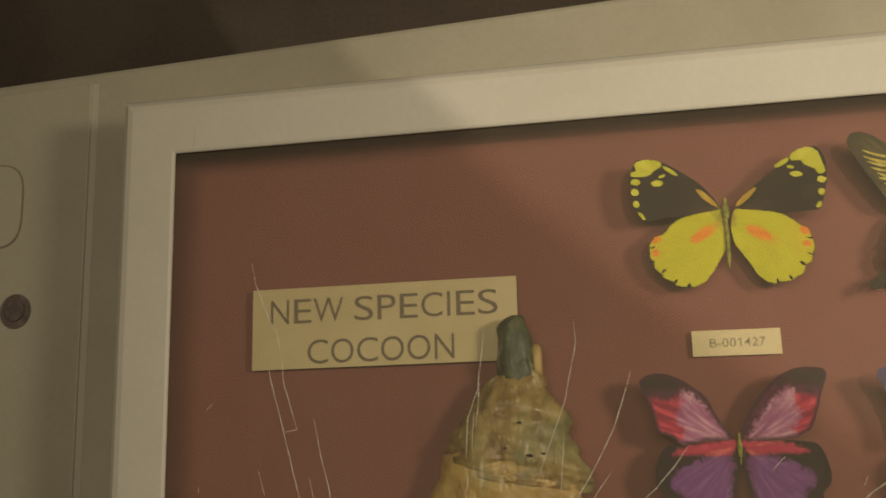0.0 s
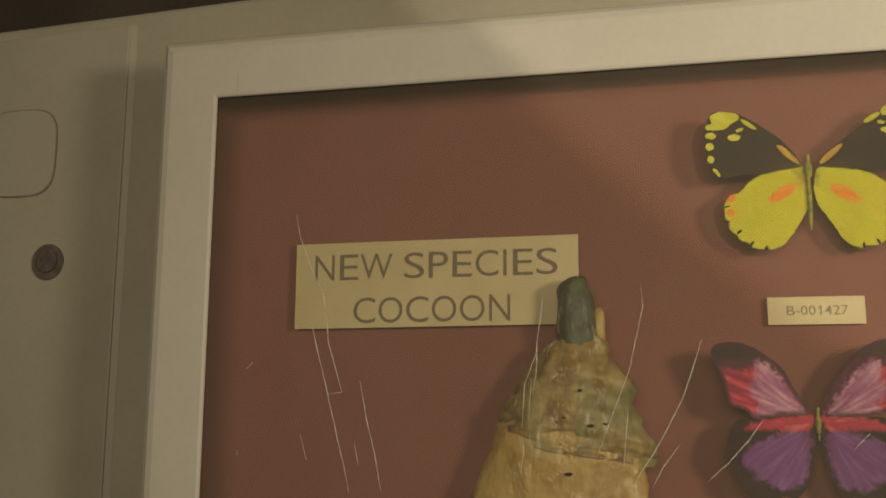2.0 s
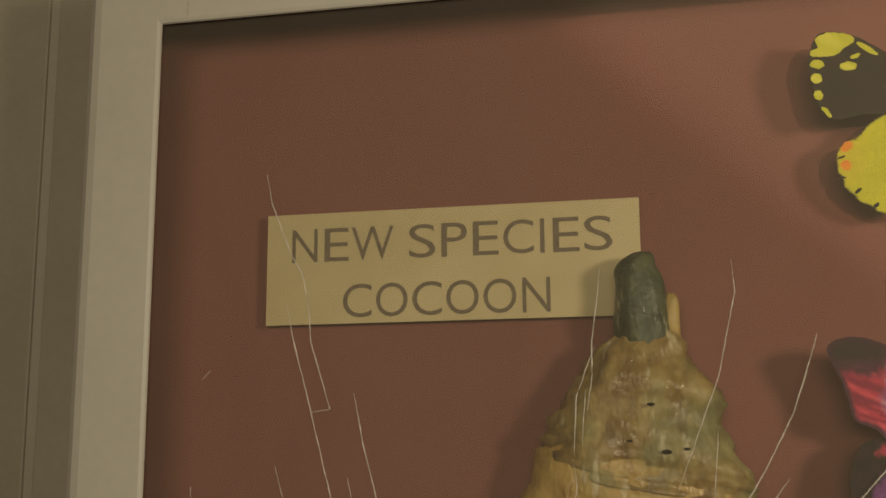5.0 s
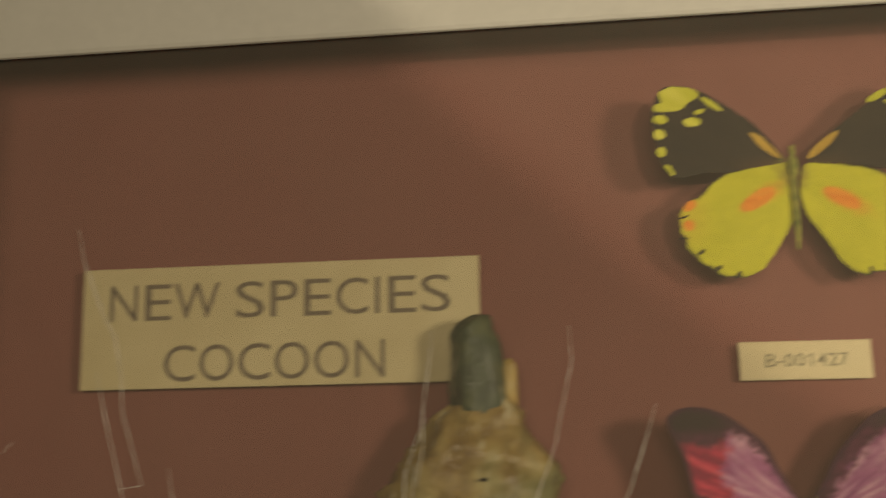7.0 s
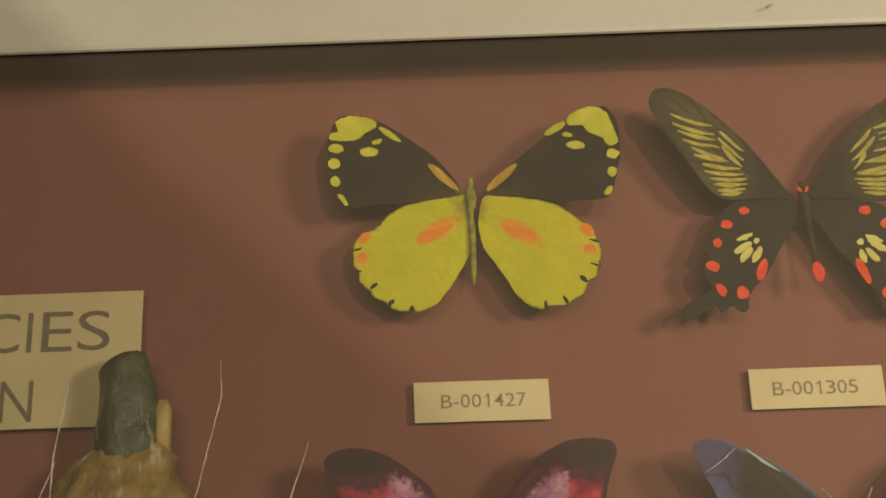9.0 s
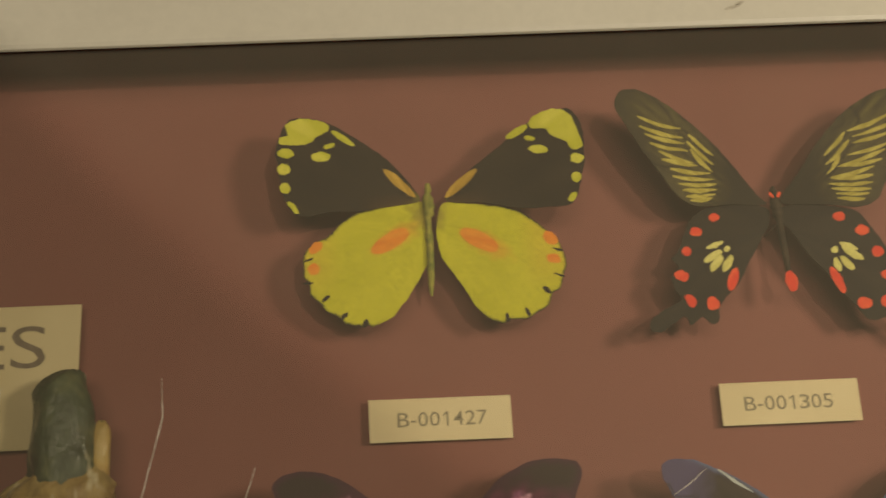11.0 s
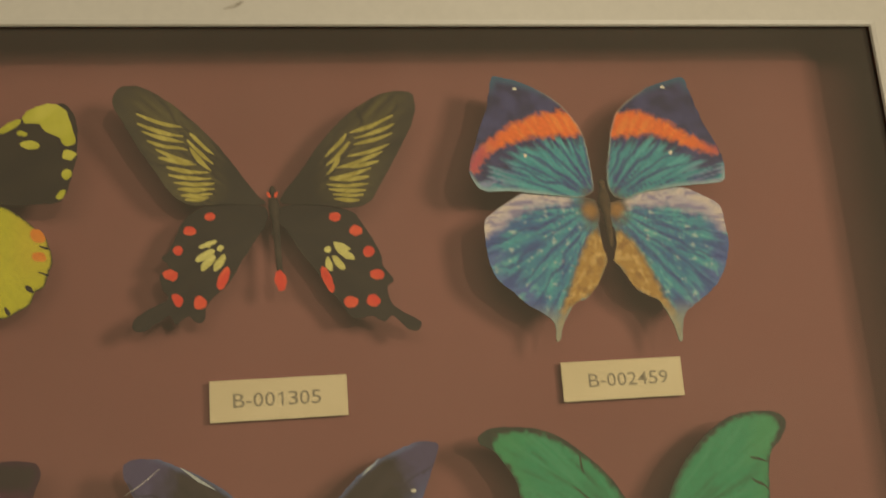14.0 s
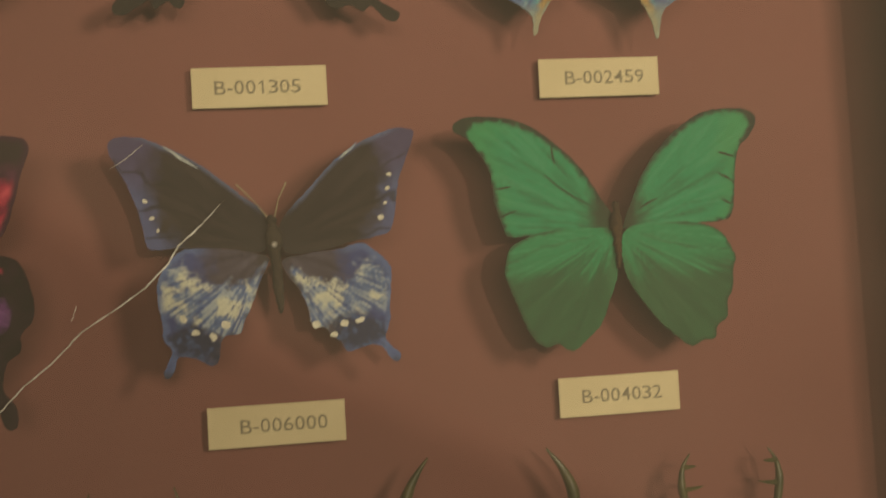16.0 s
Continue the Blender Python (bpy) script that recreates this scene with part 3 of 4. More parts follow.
        bm = tube(bmesh.new(), [(0.4 * MM, 0.0, 0.4 * MM), (0.4 * MM, y - 0.0032, 0.4 * MM), (0.4 * MM, y - 0.0033, 0.4 * MM), (0.4 * MM, y - 0.0046, 0.4 * MM)], [0.3 * MM, 0.3 * MM, 1.1 * MM, 0.5 * MM], 10)
    part("pin", bm, M_PIN, ob)
    return ob


def stripe(a, b, w):
    """A tapering stripe from a to b, bowed a little."""
    a, b = Vector(a), Vector(b)
    d = (b - a)
    n = Vector((-d.y, d.x)).normalized()
    top = [a + d * t + n * (w * math.sin(math.pi * (0.12 + 0.8 * t)) + 0.04 * d.length * math.sin(math.pi * t)) for t in (0, 0.25, 0.5, 0.75, 1)]
    low = [a + d * t + n * (-w * math.sin(math.pi * (0.12 + 0.8 * t)) + 0.04 * d.length * math.sin(math.pi * t)) for t in (1, 0.75, 0.5, 0.25, 0)]
    return [tuple(q) for q in top + low]


# yellow and black butterfly
LEMON_L = dict(
    fore=[(3.1, 10.5), (11.3, 21.2), (18.4, 26.9), (24.8, 31.3), (32.2, 35.5), (38.7, 37.2), (44.2, 36.7), (47.0, 33.4), (48.5, 29.0), (49.2, 25.0), (48.5, 19.0), (47.6, 13.1), (46.1, 7.9), (43.5,
          3.8), (39.0, 2.9), (30.8, 4.4), (21.7, 4.7), (12.5, 6.5), (4.1, 7.5)],
    hind=[(1.3, 7.9), (10.7, 6.6), (21.8, 5.2), (28.4, 1.4), (33.0, -3.3), (37.1, -5.1), (39.8, -7.9), (40.9, -10.7), (40.8, -16.4), (39.0, -19.3), (38.7, -23.0), (35.8, -25.0), (34.2, -27.8), (29.8,
          -30.2), (27.2, -32.7), (22.7, -33.4), (20.5, -32.7), (18.8, -33.5), (13.7, -31.3), (10.9, -28.6), (6.1, -22.2), (2.3, -15.7), (0.2, -11.0), (0.1, -4.3), (0.1, 2.5)],
    fpoly=[[(46.1, 34.6), (41.5, 37.0), (35.9, 36.4), (32.2, 34.9), (32.6, 32.6), (36.0, 30.5), (38.8, 28.1), (43.4, 27.4), (47.9, 28.0), (47.5, 30.4), (45.2, 31.0)]],
    fspot=[(46.1, 24.6, 2.7, 1.8, 180), (46.5, 19.0, 2.0, 2.0, 177), (46.3, 12.4, 1.8, 1.8, 180), (43.6, 5.8, 2.6, 0.9, -127), (34.6, 23.5, 3.3, 1.7, 178), (31.8, 27.4, 2.1, 0.9, 157), (27.3, 30.1,
          4.5, 1.1, -145)],
    streak=[(9.1, 14.4, 7.1, 1.5, -136)],
    hspot=[(12.9, -5.4, 7.1, 2.8, 149), (36.9, -7.0, 2.6, 1.6, 141), (37.5, -14.2, 2.0, 2.0, -177)],
    notch=[(33.8, -23.9, 1.6, 0.7, 145), (28.0, -29.9, 1.6, 0.7, 137), (21.3, -32.5, 1.5, 0.8, 113), (39.5, -11.1, 1.8, 0.4, 161), (39.5, -18.7, 1.6, 0.4, 173)])
LEMON_R = dict(
    fore=[(6.2, 9.9), (15.6, 19.1), (23.8, 25.0), (30.7, 30.4), (37.5, 34.6), (45.1, 37.0), (48.8, 36.2), (51.2, 31.9), (52.2, 25.7), (51.8, 17.8), (50.1, 11.0), (48.2, 5.3), (45.3, 3.2), (39.0, 3.0),
          (29.9, 3.4), (22.6, 5.2), (15.3, 6.6), (8.0, 7.2)],
    hind=[(5.2, 7.2), (13.5, 6.4), (23.7, 5.2), (30.9, 2.3), (36.2, -1.9), (38.3, -4.0), (41.4, -6.5), (42.9, -10.4), (44.0, -15.2), (42.8, -19.0), (41.4, -23.6), (38.7, -25.3), (37.0, -29.0), (31.4,
          -32.4), (28.6, -33.2), (25.0, -33.0), (22.2, -34.2), (17.9, -32.1), (14.4, -28.7), (11.1, -23.0), (6.9, -16.1), (3.8, -11.2), (2.6, -4.4), (3.1, 2.4)],
    fpoly=[[(34.6, 33.5), (37.6, 35.7), (44.2, 37.1), (48.6, 34.0), (50.4, 28.5), (51.5, 23.2), (48.1, 22.1), (46.1, 25.3), (41.7, 27.7), (40.0, 30.3), (35.4, 30.8)]],
    fspot=[(49.5, 19.0, 2.2, 1.8, -5), (48.8, 12.5, 1.6, 1.8, -7), (47.2, 5.8, 1.8, 1.1, 47), (37.1, 23.1, 3.2, 1.5, -11), (34.6, 27.2, 1.7, 0.9, -17), (30.5, 30.0, 4.1, 1.3, 29)],
    streak=[(11.1, 13.5, 7.2, 1.5, 40)],
    hspot=[(16.2, -6.1, 7.0, 2.8, -32), (39.3, -6.7, 2.8, 1.9, -45), (39.9, -13.7, 2.4, 1.6, -22)],
    notch=[(37.0, -24.1, 1.7, 0.8, -45), (30.4, -30.9, 1.6, 0.7, -60), (23.8, -32.6, 1.6, 0.7, -83), (41.6, -10.7, 1.8, 0.4, -19), (41.3, -19.3, 1.9, 0.4, -16)])


def lemon_fore(p, q):
    p.blend(p.streaks(7.0) * 0.6 + 0.5, (0.012, 0.009, 0.006), (0.026, 0.019, 0.011))
    p.over((1 - p.ramp(p.u, 6, 24)) * (1 - p.ramp(p.v, 4, 12)) * 0.8, (0.10, 0.052, 0.016))
    p.root((0.16, 0.15, 0.03), 6.0, v0=8.0)


def lemon_hind(p, q):
    p.blend(p.streaks(5.0, 0.05) * 0.5 + 0.5, (0.52, 0.51, 0.012), (0.62, 0.595, 0.022))
    p.over(0.5 * p.ramp(p.u, 27, 38) * p.ramp(p.v, -26, -12), (0.66, 0.48, 0.03))
    a, b, _, _, turn = q["hspot"][0]
    c, d = math.cos(radians(turn)), math.sin(radians(turn))
    along, across = (p.u - a) * c + (p.v - b) * d, (p.v - b) * c - (p.u - a) * d
    halo = np.hypot((along - 2.5) * 0.38, across) + p.grain(0.4) * 1.0
    p.over(0.6 * (1 - p.ramp(halo, 2.2, 4.6)), (0.72, 0.38, 0.02))
    p.root((0.30, 0.26, 0.03), 9.0, 0.8, v0=4.0)
    p.over((1 - p.ramp(p.edge + 0.25 * p.grain(0.8), 0.25, 0.75)) * p.ramp(p.u, 12, 22), (0.02, 0.016, 0.008))


butterfly("black and lemon-yellow butterfly pinned on the card", 0.3053, 1.6939, (LEMON_L, LEMON_R),
          (lemon_fore, [("patch", "fpoly", M_YSPOT), ("spot", "fspot", M_YSPOT), ("streak", "streak", M_AMBER)]),
          (lemon_hind, [("spot", "hspot", M_ORANGE), ("notch", "notch", M_BLACK)]),
          fur=M_FURG, head=14.0, tail=-24.5, girth=1.7, rise=(0.13, 0.04))

# black swallowtail with red spots
SWALLOW_L = dict(
    fore=[(2.7, 7.1), (5.4, 11.0), (9.8, 16.9), (16.9, 26.8), (22.3, 32.7), (29.5, 39.6), (36.8, 44.8), (43.1, 47.4), (47.6, 47.0), (50.4, 44.5), (50.8, 40.5), (47.8, 34.6), (42.6, 25.2), (38.3,
          18.5), (33.9, 11.7), (29.0, 7.3), (23.2, 6.3), (14.0, 7.0)],
    hind=[(2.2, 5.7), (10.2, 7.3), (19.6, 6.9), (25.1, 5.1), (29.8, 0.9), (31.8, -3.9), (33.9, -8.6), (36.1, -11.0), (34.2, -13.7), (37.0, -17.3), (35.8, -21.7), (34.6, -24.5), (41.3, -28.3), (45.3,
          -31.4), (44.9, -34.5), (41.4, -34.7), (36.9, -31.8), (33.7, -30.1), (32.4, -33.1), (29.8, -31.2), (27.7, -30.5), (25.4, -32.8), (23.1, -31.5), (22.6, -27.8), (19.8, -24.2), (15.0, -19.6),
          (11.1, -13.1), (6.1, -5.5), (2.5, 0.2)],
    hspot=[(20.6, 2.8, 1.8, 1.4, 180), (27.2, -1.9, 2.0, 1.6, 180), (31.2, -8.5, 1.6, 1.6, 180), (33.6, -16.7, 2.4, 1.8, -168), (31.6, -25.0, 2.4, 1.6, -112), (24.3, -26.2, 2.3, 2.1, -88), (16.8,
          -18.1, 4.2, 1.7, 111)],
    bar=[(21.5, -6.6, 3.2, 0.9, 162), (22.4, -10.3, 3.8, 1.3, 150), (21.5, -12.8, 3.4, 1.3, 135), (17.9, -12.9, 3.3, 1.2, 121), (17.5, -7.9, 1.1, 1.1, -175)],
    stripe=[((43.5, 37.5), (29.0, 33.4)), ((43.2, 34.3), (28.7, 30.1)), ((41.8, 31.4), (28.4, 28.2)), ((40.2, 28.1), (27.2, 25.6)), ((37.7, 25.4), (25.7, 21.2)), ((36.7, 22.6), (24.4, 20.5)), ((33.9,
          19.1), (20.4, 17.8)), ((33.4, 16.6), (19.8, 15.8)), ((31.7, 13.9), (18.9, 14.0)), ((30.8, 11.9), (19.0, 12.2)), ((29.5, 9.8), (19.4, 10.5)), ((28.4, 8.2), (20.7, 9.1)), ((26.4, 31.6), (18.9,
          24.0)), ((27.1, 29.0), (19.0, 20.8)), ((26.6, 26.4), (19.7, 18.2))])
SWALLOW_R = dict(
    fore=[(2.6, 7.8), (4.7, 12.1), (9.1, 17.3), (15.3, 25.9), (22.6, 34.1), (30.7, 40.5), (38.7, 44.2), (45.5, 44.7), (48.9, 43.1), (49.7, 38.9), (48.4, 33.4), (45.0, 26.5), (40.6, 18.7), (36.2,
          11.4), (32.0, 5.4), (25.3, 3.9), (16.0, 5.7), (8.5, 6.4)],
    hind=[(2.1, 5.6), (10.5, 6.7), (18.0, 5.4), (26.6, 3.0), (30.4, -2.8), (32.8, -6.7), (35.3, -12.7), (35.5, -16.1), (38.9, -20.9), (36.6, -23.5), (36.8, -25.8), (38.3, -29.7), (44.0, -33.7), (47.2,
          -36.2), (45.5, -38.7), (42.5, -37.9), (38.1, -33.3), (34.9, -35.0), (31.3, -33.0), (27.6, -33.6), (24.1, -32.9), (21.4, -28.4), (18.0, -24.0), (13.6, -16.8), (8.1, -8.9), (4.7, -2.5), (1.9,
          1.0)],
    hspot=[(20.6, 1.5, 2.1, 1.5, -3), (27.3, -3.4, 2.1, 1.7, -3), (31.3, -10.9, 1.9, 1.9, -3), (33.5, -19.0, 2.5, 1.7, -14), (31.9, -27.8, 2.3, 2.1, -23), (24.4, -28.0, 2.5, 2.1, -5), (17.0, -19.7,
          4.8, 1.5, -73)],
    bar=[(22.4, -8.6, 3.2, 0.9, -24), (23.2, -11.0, 3.8, 1.3, -40), (20.9, -14.2, 3.2, 1.3, -54), (17.7, -14.6, 2.6, 1.1, -74), (17.6, -9.5, 1.1, 1.1, -5)],
    stripe=[((41.7, 36.0), (26.9, 30.7)), ((42.0, 32.7), (28.1, 28.5)), ((41.2, 29.5), (28.0, 26.5)), ((39.8, 25.5), (25.8, 22.2)), ((37.7, 23.0), (23.1, 18.9)), ((36.1, 19.9), (21.9, 18.4)), ((33.4,
          17.5), (19.2, 14.8)), ((32.7, 14.5), (19.2, 14.4)), ((31.9, 11.8), (18.5, 12.7)), ((31.2, 9.8), (18.8, 11.1)), ((30.3, 8.1), (20.0, 9.2)), ((29.0, 6.4), (20.5, 7.5)), ((25.7, 30.1), (18.4,
          22.8)), ((26.7, 27.4), (18.4, 19.3)), ((23.3, 22.4), (18.6, 16.3))])


def swallow_fore(p, q):
    p.blend(p.streaks(12.0) * 0.7 + 0.45, (0.026, 0.022, 0.012), (0.05, 0.042, 0.022))
    p.over(0.75 * (1 - p.ramp(np.hypot(p.u, p.v - 4), 14, 34)), (0.015, 0.012, 0.008))
    a = p.area([(17, 10), (20, 26), (33, 42), (45, 43), (40, 28), (31, 9)], 3.0, 1.5)
    p.over(0.45 * a * (0.6 + p.streaks(26.0, 0.05, 2.0)), (0.16, 0.135, 0.035))
    p.veins((30, 42, 50, 56, 62), 0.5, (0.014, 0.011, 0.007), 0.8, reach=(20, 60))


def swallow_hind(p, q):
    p.blend(p.streaks(9.0) * 0.7 + 0.45, (0.010, 0.008, 0.006), (0.022, 0.017, 0.011))
    p.veins((-15, -35, -50), 0.5, (0.035, 0.028, 0.018), 0.6)


butterfly("black swallowtail butterfly with red spots and yellow stripes", 0.4195, 1.6892, (SWALLOW_L, SWALLOW_R),
          (swallow_fore, [("stripe", "stripe", M_STRIPE)]), (swallow_hind, [("spot", "hspot", M_RED), ("bar", "bar", M_CREAM)]),
          head=13.0, tail=-23.0, girth=1.7, lean=0.05, tip=(2.0, 3.6), rise=(0.15, 0.06))

# leaf butterfly in blue with an orange band
LEAF_L = dict(
    fore=[(2.6, 6.5), (2.7, 13.2), (3.5, 21.5), (5.3, 28.9), (9.5, 35.2), (14.7, 39.8), (20.7, 43.2), (27.9, 45.9), (35.1, 47.1), (36.9, 46.0), (38.3, 40.6), (39.5, 35.3), (42.2, 29.0), (45.2, 20.7),
          (47.3, 13.6), (46.8, 8.9), (42.8, 5.0), (33.6, 5.0), (22.4, 4.1), (12.0, 3.2), (5.5, 3.8)],
    hind=[(1.9, 1.8), (11.7, 4.0), (21.9, 5.1), (28.0, 5.2), (33.4, 2.2), (38.8, -1.1), (42.6, -4.2), (43.6, -8.6), (43.3, -14.5), (42.8, -19.4), (40.5, -25.3), (35.1, -30.2), (30.6, -34.2), (25.1,
          -37.7), (22.4, -40.3), (21.9, -44.1), (21.8, -47.0), (20.5, -46.1), (19.1, -41.4), (16.3, -36.7), (13.5, -33.9), (9.2, -32.1), (5.6, -28.3), (2.5, -23.4), (0.7, -19.5), (1.4, -15.5), (2.1,
          -10.4), (2.0, -5.4)],
    band=[(9.5, 34.8), (16.5, 34.4), (25.3, 32.0), (33.0, 28.2), (39.8, 22.9), (44.4, 18.7), (46.9, 13.6), (45.7, 11.6), (42.6, 15.7), (37.0, 20.3), (30.6, 22.7), (24.0, 24.7), (15.5, 25.5), (5.6,
          26.8), (6.6, 31.0)],
    fold=[(2.6, -9.4), (0.7, -19.5), (3.0, -24.4), (6.9, -30.2), (12.4, -33.0), (17.0, -37.1), (19.8, -43.3), (21.3, -46.1), (19.6, -38.5), (14.9, -29.0), (10.6, -19.2), (6.4, -11.3)],
    margin=[(12.8, 3.4), (21.9, 5.1), (28.0, 5.6), (35.3, 2.1), (43.1, -3.6), (44.2, -10.1), (37.5, -7.1), (30.9, -2.4), (22.5, 0.1), (13.1, 0.9)],
    wspot=[(28.4, 42.9, 0.8, 0.6, 180), (27.1, 18.0, 0.6, 0.8, 180)])
LEAF_R = dict(
    fore=[(3.1, 5.7), (3.0, 13.0), (4.5, 21.3), (6.1, 28.6), (8.9, 34.8), (14.6, 39.7), (21.2, 43.6), (28.5, 45.6), (33.7, 46.3), (35.2, 42.4), (37.1, 34.7), (39.1, 28.0), (42.0, 21.4), (43.8, 15.9),
          (44.2, 9.6), (43.1, 6.6), (38.6, 5.9), (32.7, 5.7), (24.7, 5.4), (14.7, 4.1), (7.5, 2.2)],
    hind=[(2.0, 0.6), (8.7, 2.3), (17.1, 4.9), (26.4, 5.7), (31.3, 4.6), (36.9, 1.5), (41.4, -1.9), (42.4, -8.1), (42.9, -15.3), (41.1, -22.3), (38.2, -28.1), (33.4, -32.7), (26.8, -37.2), (24.0,
          -39.9), (22.8, -43.8), (21.9, -48.5), (20.8, -48.5), (19.9, -43.6), (17.7, -38.5), (15.4, -34.4), (10.9, -31.8), (8.2, -30.0), (5.8, -25.9), (3.4, -21.8), (1.7, -19.6), (2.8, -15.7), (3.5,
          -9.7), (2.0, -5.5)],
    band=[(8.8, 34.4), (16.8, 34.1), (24.4, 30.7), (31.6, 25.4), (38.9, 20.6), (42.1, 18.2), (41.3, 16.6), (34.7, 18.8), (27.2, 22.6), (19.6, 25.3), (11.6, 25.3), (5.7, 25.8), (6.7, 30.7)],
    fold=[(4.0, -9.7), (1.7, -19.6), (4.2, -22.8), (6.5, -27.9), (10.0, -31.3), (15.3, -34.8), (18.8, -40.6), (21.0, -46.9), (20.5, -39.7), (16.8, -31.6), (13.2, -22.4), (9.4, -14.1)],
    margin=[(8.5, 1.2), (19.1, 4.7), (31.3, 4.8), (41.8, -1.9), (43.1, -11.2), (39.4, -7.9), (32.0, -3.7), (22.3, -1.1), (12.2, -1.0)],
    wspot=[(26.3, 42.9, 0.8, 0.6, 0), (26.0, 18.2, 0.6, 0.8, 0)])


def leaf_fore(p, q):
    band = q["band"]
    low = sorted(band[len(band) // 2 - 1:-1])
    gap = np.interp(p.u, [a for a, b in low], [b for a, b in low]) - p.v
    s, t = p.streaks(13.0, 0.05), p.streaks(30.0, 0.05, 4.0)
    p.blend(p.grain(0.15) + 0.5, (0.018, 0.02, 0.085), (0.045, 0.05, 0.17))
    p.over(0.7 * (1 - p.ramp(p.edge, 0.5, 3.5)) * p.ramp(p.v, 38, 46), (0.03, 0.13, 0.22))
    deep = p.ramp(gap + 4.5 * s + 2.0 * t - 0.12 * p.u, -0.5, 4.5)
    p.over(deep, (0.04, 0.29, 0.35))
    p.over(deep * p.ramp(s + 0.5 * t, 0.05, 0.55) * 0.75, (0.09, 0.43, 0.46))
    p.over(deep * p.ramp(-s - 0.6 * t, 0.08, 0.5) * 0.85, (0.03, 0.05, 0.24))
    p.over(deep * 0.9 * p.ramp(p.u, 26, 42) * p.ramp(t, -0.25, 0.35) * (1 - p.ramp(p.v, 10, 21)), (0.26, 0.25, 0.46))
    p.over(0.75 * (1 - p.ramp(p.edge, 0.2, 1.8)) * (1 - p.ramp(p.v, 8, 14)) * p.ramp(p.u, 14, 24), (0.36, 0.50, 0.52))
    p.veins((22, 32, 43, 54, 66, 78), 0.7, (0.025, 0.05, 0.22), 0.75, v0=2.0, reach=(9, 34))
    m = p.area(band, 1.0, 1.4, 0.45)
    p.over(m, (0.86, 0.17, 0.02))
    p.over(m * 0.7 * p.ramp(p.streaks(16.0, 0.08, 9.0), 0.0, 0.5), (0.90, 0.27, 0.04))
    p.over(m * 0.8 * p.ramp(p.u + 2 * p.grain(0.3), 34, 45), (0.42, 0.05, 0.13))
    p.over(0.6 * (1 - p.ramp(p.edge, 0.1, 0.8)) * (1 - p.ramp(p.u, 14, 24)), (0.45, 0.40, 0.30))
    p.root((0.10, 0.055, 0.025), 11.0, 0.95)


def leaf_hind(p, q):
    s, t, g = p.streaks(9.0, 0.05), p.streaks(20.0, 0.08, 4.0), p.grain(0.3, 6.0)
    p.blend(s * 0.9 + 0.5, (0.035, 0.16, 0.34), (0.06, 0.37, 0.42))
    p.over(0.8 * (1 - p.ramp(p.edge + 3 * s, 1.0, 9.0)) * p.ramp(p.u, 16, 30), (0.09, 0.13, 0.40))
    p.over(p.ramp(-t, 0.12, 0.55) * 0.8, (0.03, 0.07, 0.27))
    p.over(p.ramp(t + 0.5 * g, 0.22, 0.7) * 0.8, (0.13, 0.47, 0.46))
    p.over(p.ramp(p.grain(0.42, 8.0, 2) + 0.5 * t, 0.48, 0.8) * 0.7, (0.46, 0.60, 0.58))
    p.veins((4, -8, -20, -31, -42, -53, -63), 0.65, (0.03, 0.05, 0.24), 0.7, v0=2.0, reach=(12, 46))
    m = p.area(q["margin"], 1.6, 1.6, 0.35)
    p.over(m * 0.95, (0.52, 0.46, 0.55))
    p.over(m * p.ramp(p.edge - 1.2 * t, 4.5, 0.5), (0.70, 0.61, 0.55))
    p.over(m * p.ramp(-t, 0.1, 0.4) * 0.7, (0.20, 0.18, 0.38))
    f = p.area(q["fold"], 0.9, 0.9, 0.4)
    p.over(p.area(shrunk(q["fold"], -1.3), 1.0, 1.0) * 0.8, (0.10, 0.10, 0.06))
    p.over(f, (0.44, 0.25, 0.05))
    p.over(f * p.ramp(p.grain(0.3, 2.0) + t * 0.4, 0.0, 0.5) * 0.85, (0.64, 0.42, 0.13))
    p.over(f * p.ramp(-p.grain(0.25, 9.0), 0.1, 0.5) * 0.6, (0.24, 0.12, 0.03))
    p.over(p.ramp(-p.v, 33, 42) * 0.8, (0.34, 0.36, 0.26))
    p.root((0.10, 0.055, 0.025), 13.0, 0.95)
    p.over(0.7 * (1 - p.ramp(np.hypot(p.u - 5, p.v + 1.5), 1, 4)), (0.42, 0.20, 0.03))


def shrunk(outline, by):
    """The same outline, drawn in a little towards its middle."""
    cu, cv = sum(q[0] for q in outline) / len(outline), sum(q[1] for q in outline) / len(outline)
    out = []
    for u, v in outline:
        d = math.hypot(u - cu, v - cv)
        out.append((u - (u - cu) / d * by, v - (v - cv) / d * by))
    return out


butterfly("blue leaf butterfly with an orange band across each forewing", 0.5332, 1.6909, (LEAF_L, LEAF_R),
          (leaf_fore, [("spot", "wspot", M_WHITE)]), (leaf_hind, []), fur=M_FURB, head=9.5, tail=-15.0, girth=1.9, lean=0.05, rise=(0.14, 0.08), stand=0.0165)

# crimson and violet butterfly
CRIMSON_L = dict(
    fore=[(4.9, 6.1), (7.4, 10.4), (11.2, 17.6), (14.9, 24.9), (20.3, 29.9), (27.1, 34.7), (34.1, 37.5), (41.2, 37.9), (47.1, 35.7), (48.1, 32.3), (46.1, 27.0), (43.6, 21.2), (41.8, 13.9), (40.1,
          8.2), (33.2, 5.2), (29.2, 1.4), (22.1, 2.1), (13.6, 3.4), (5.7, 3.2)])
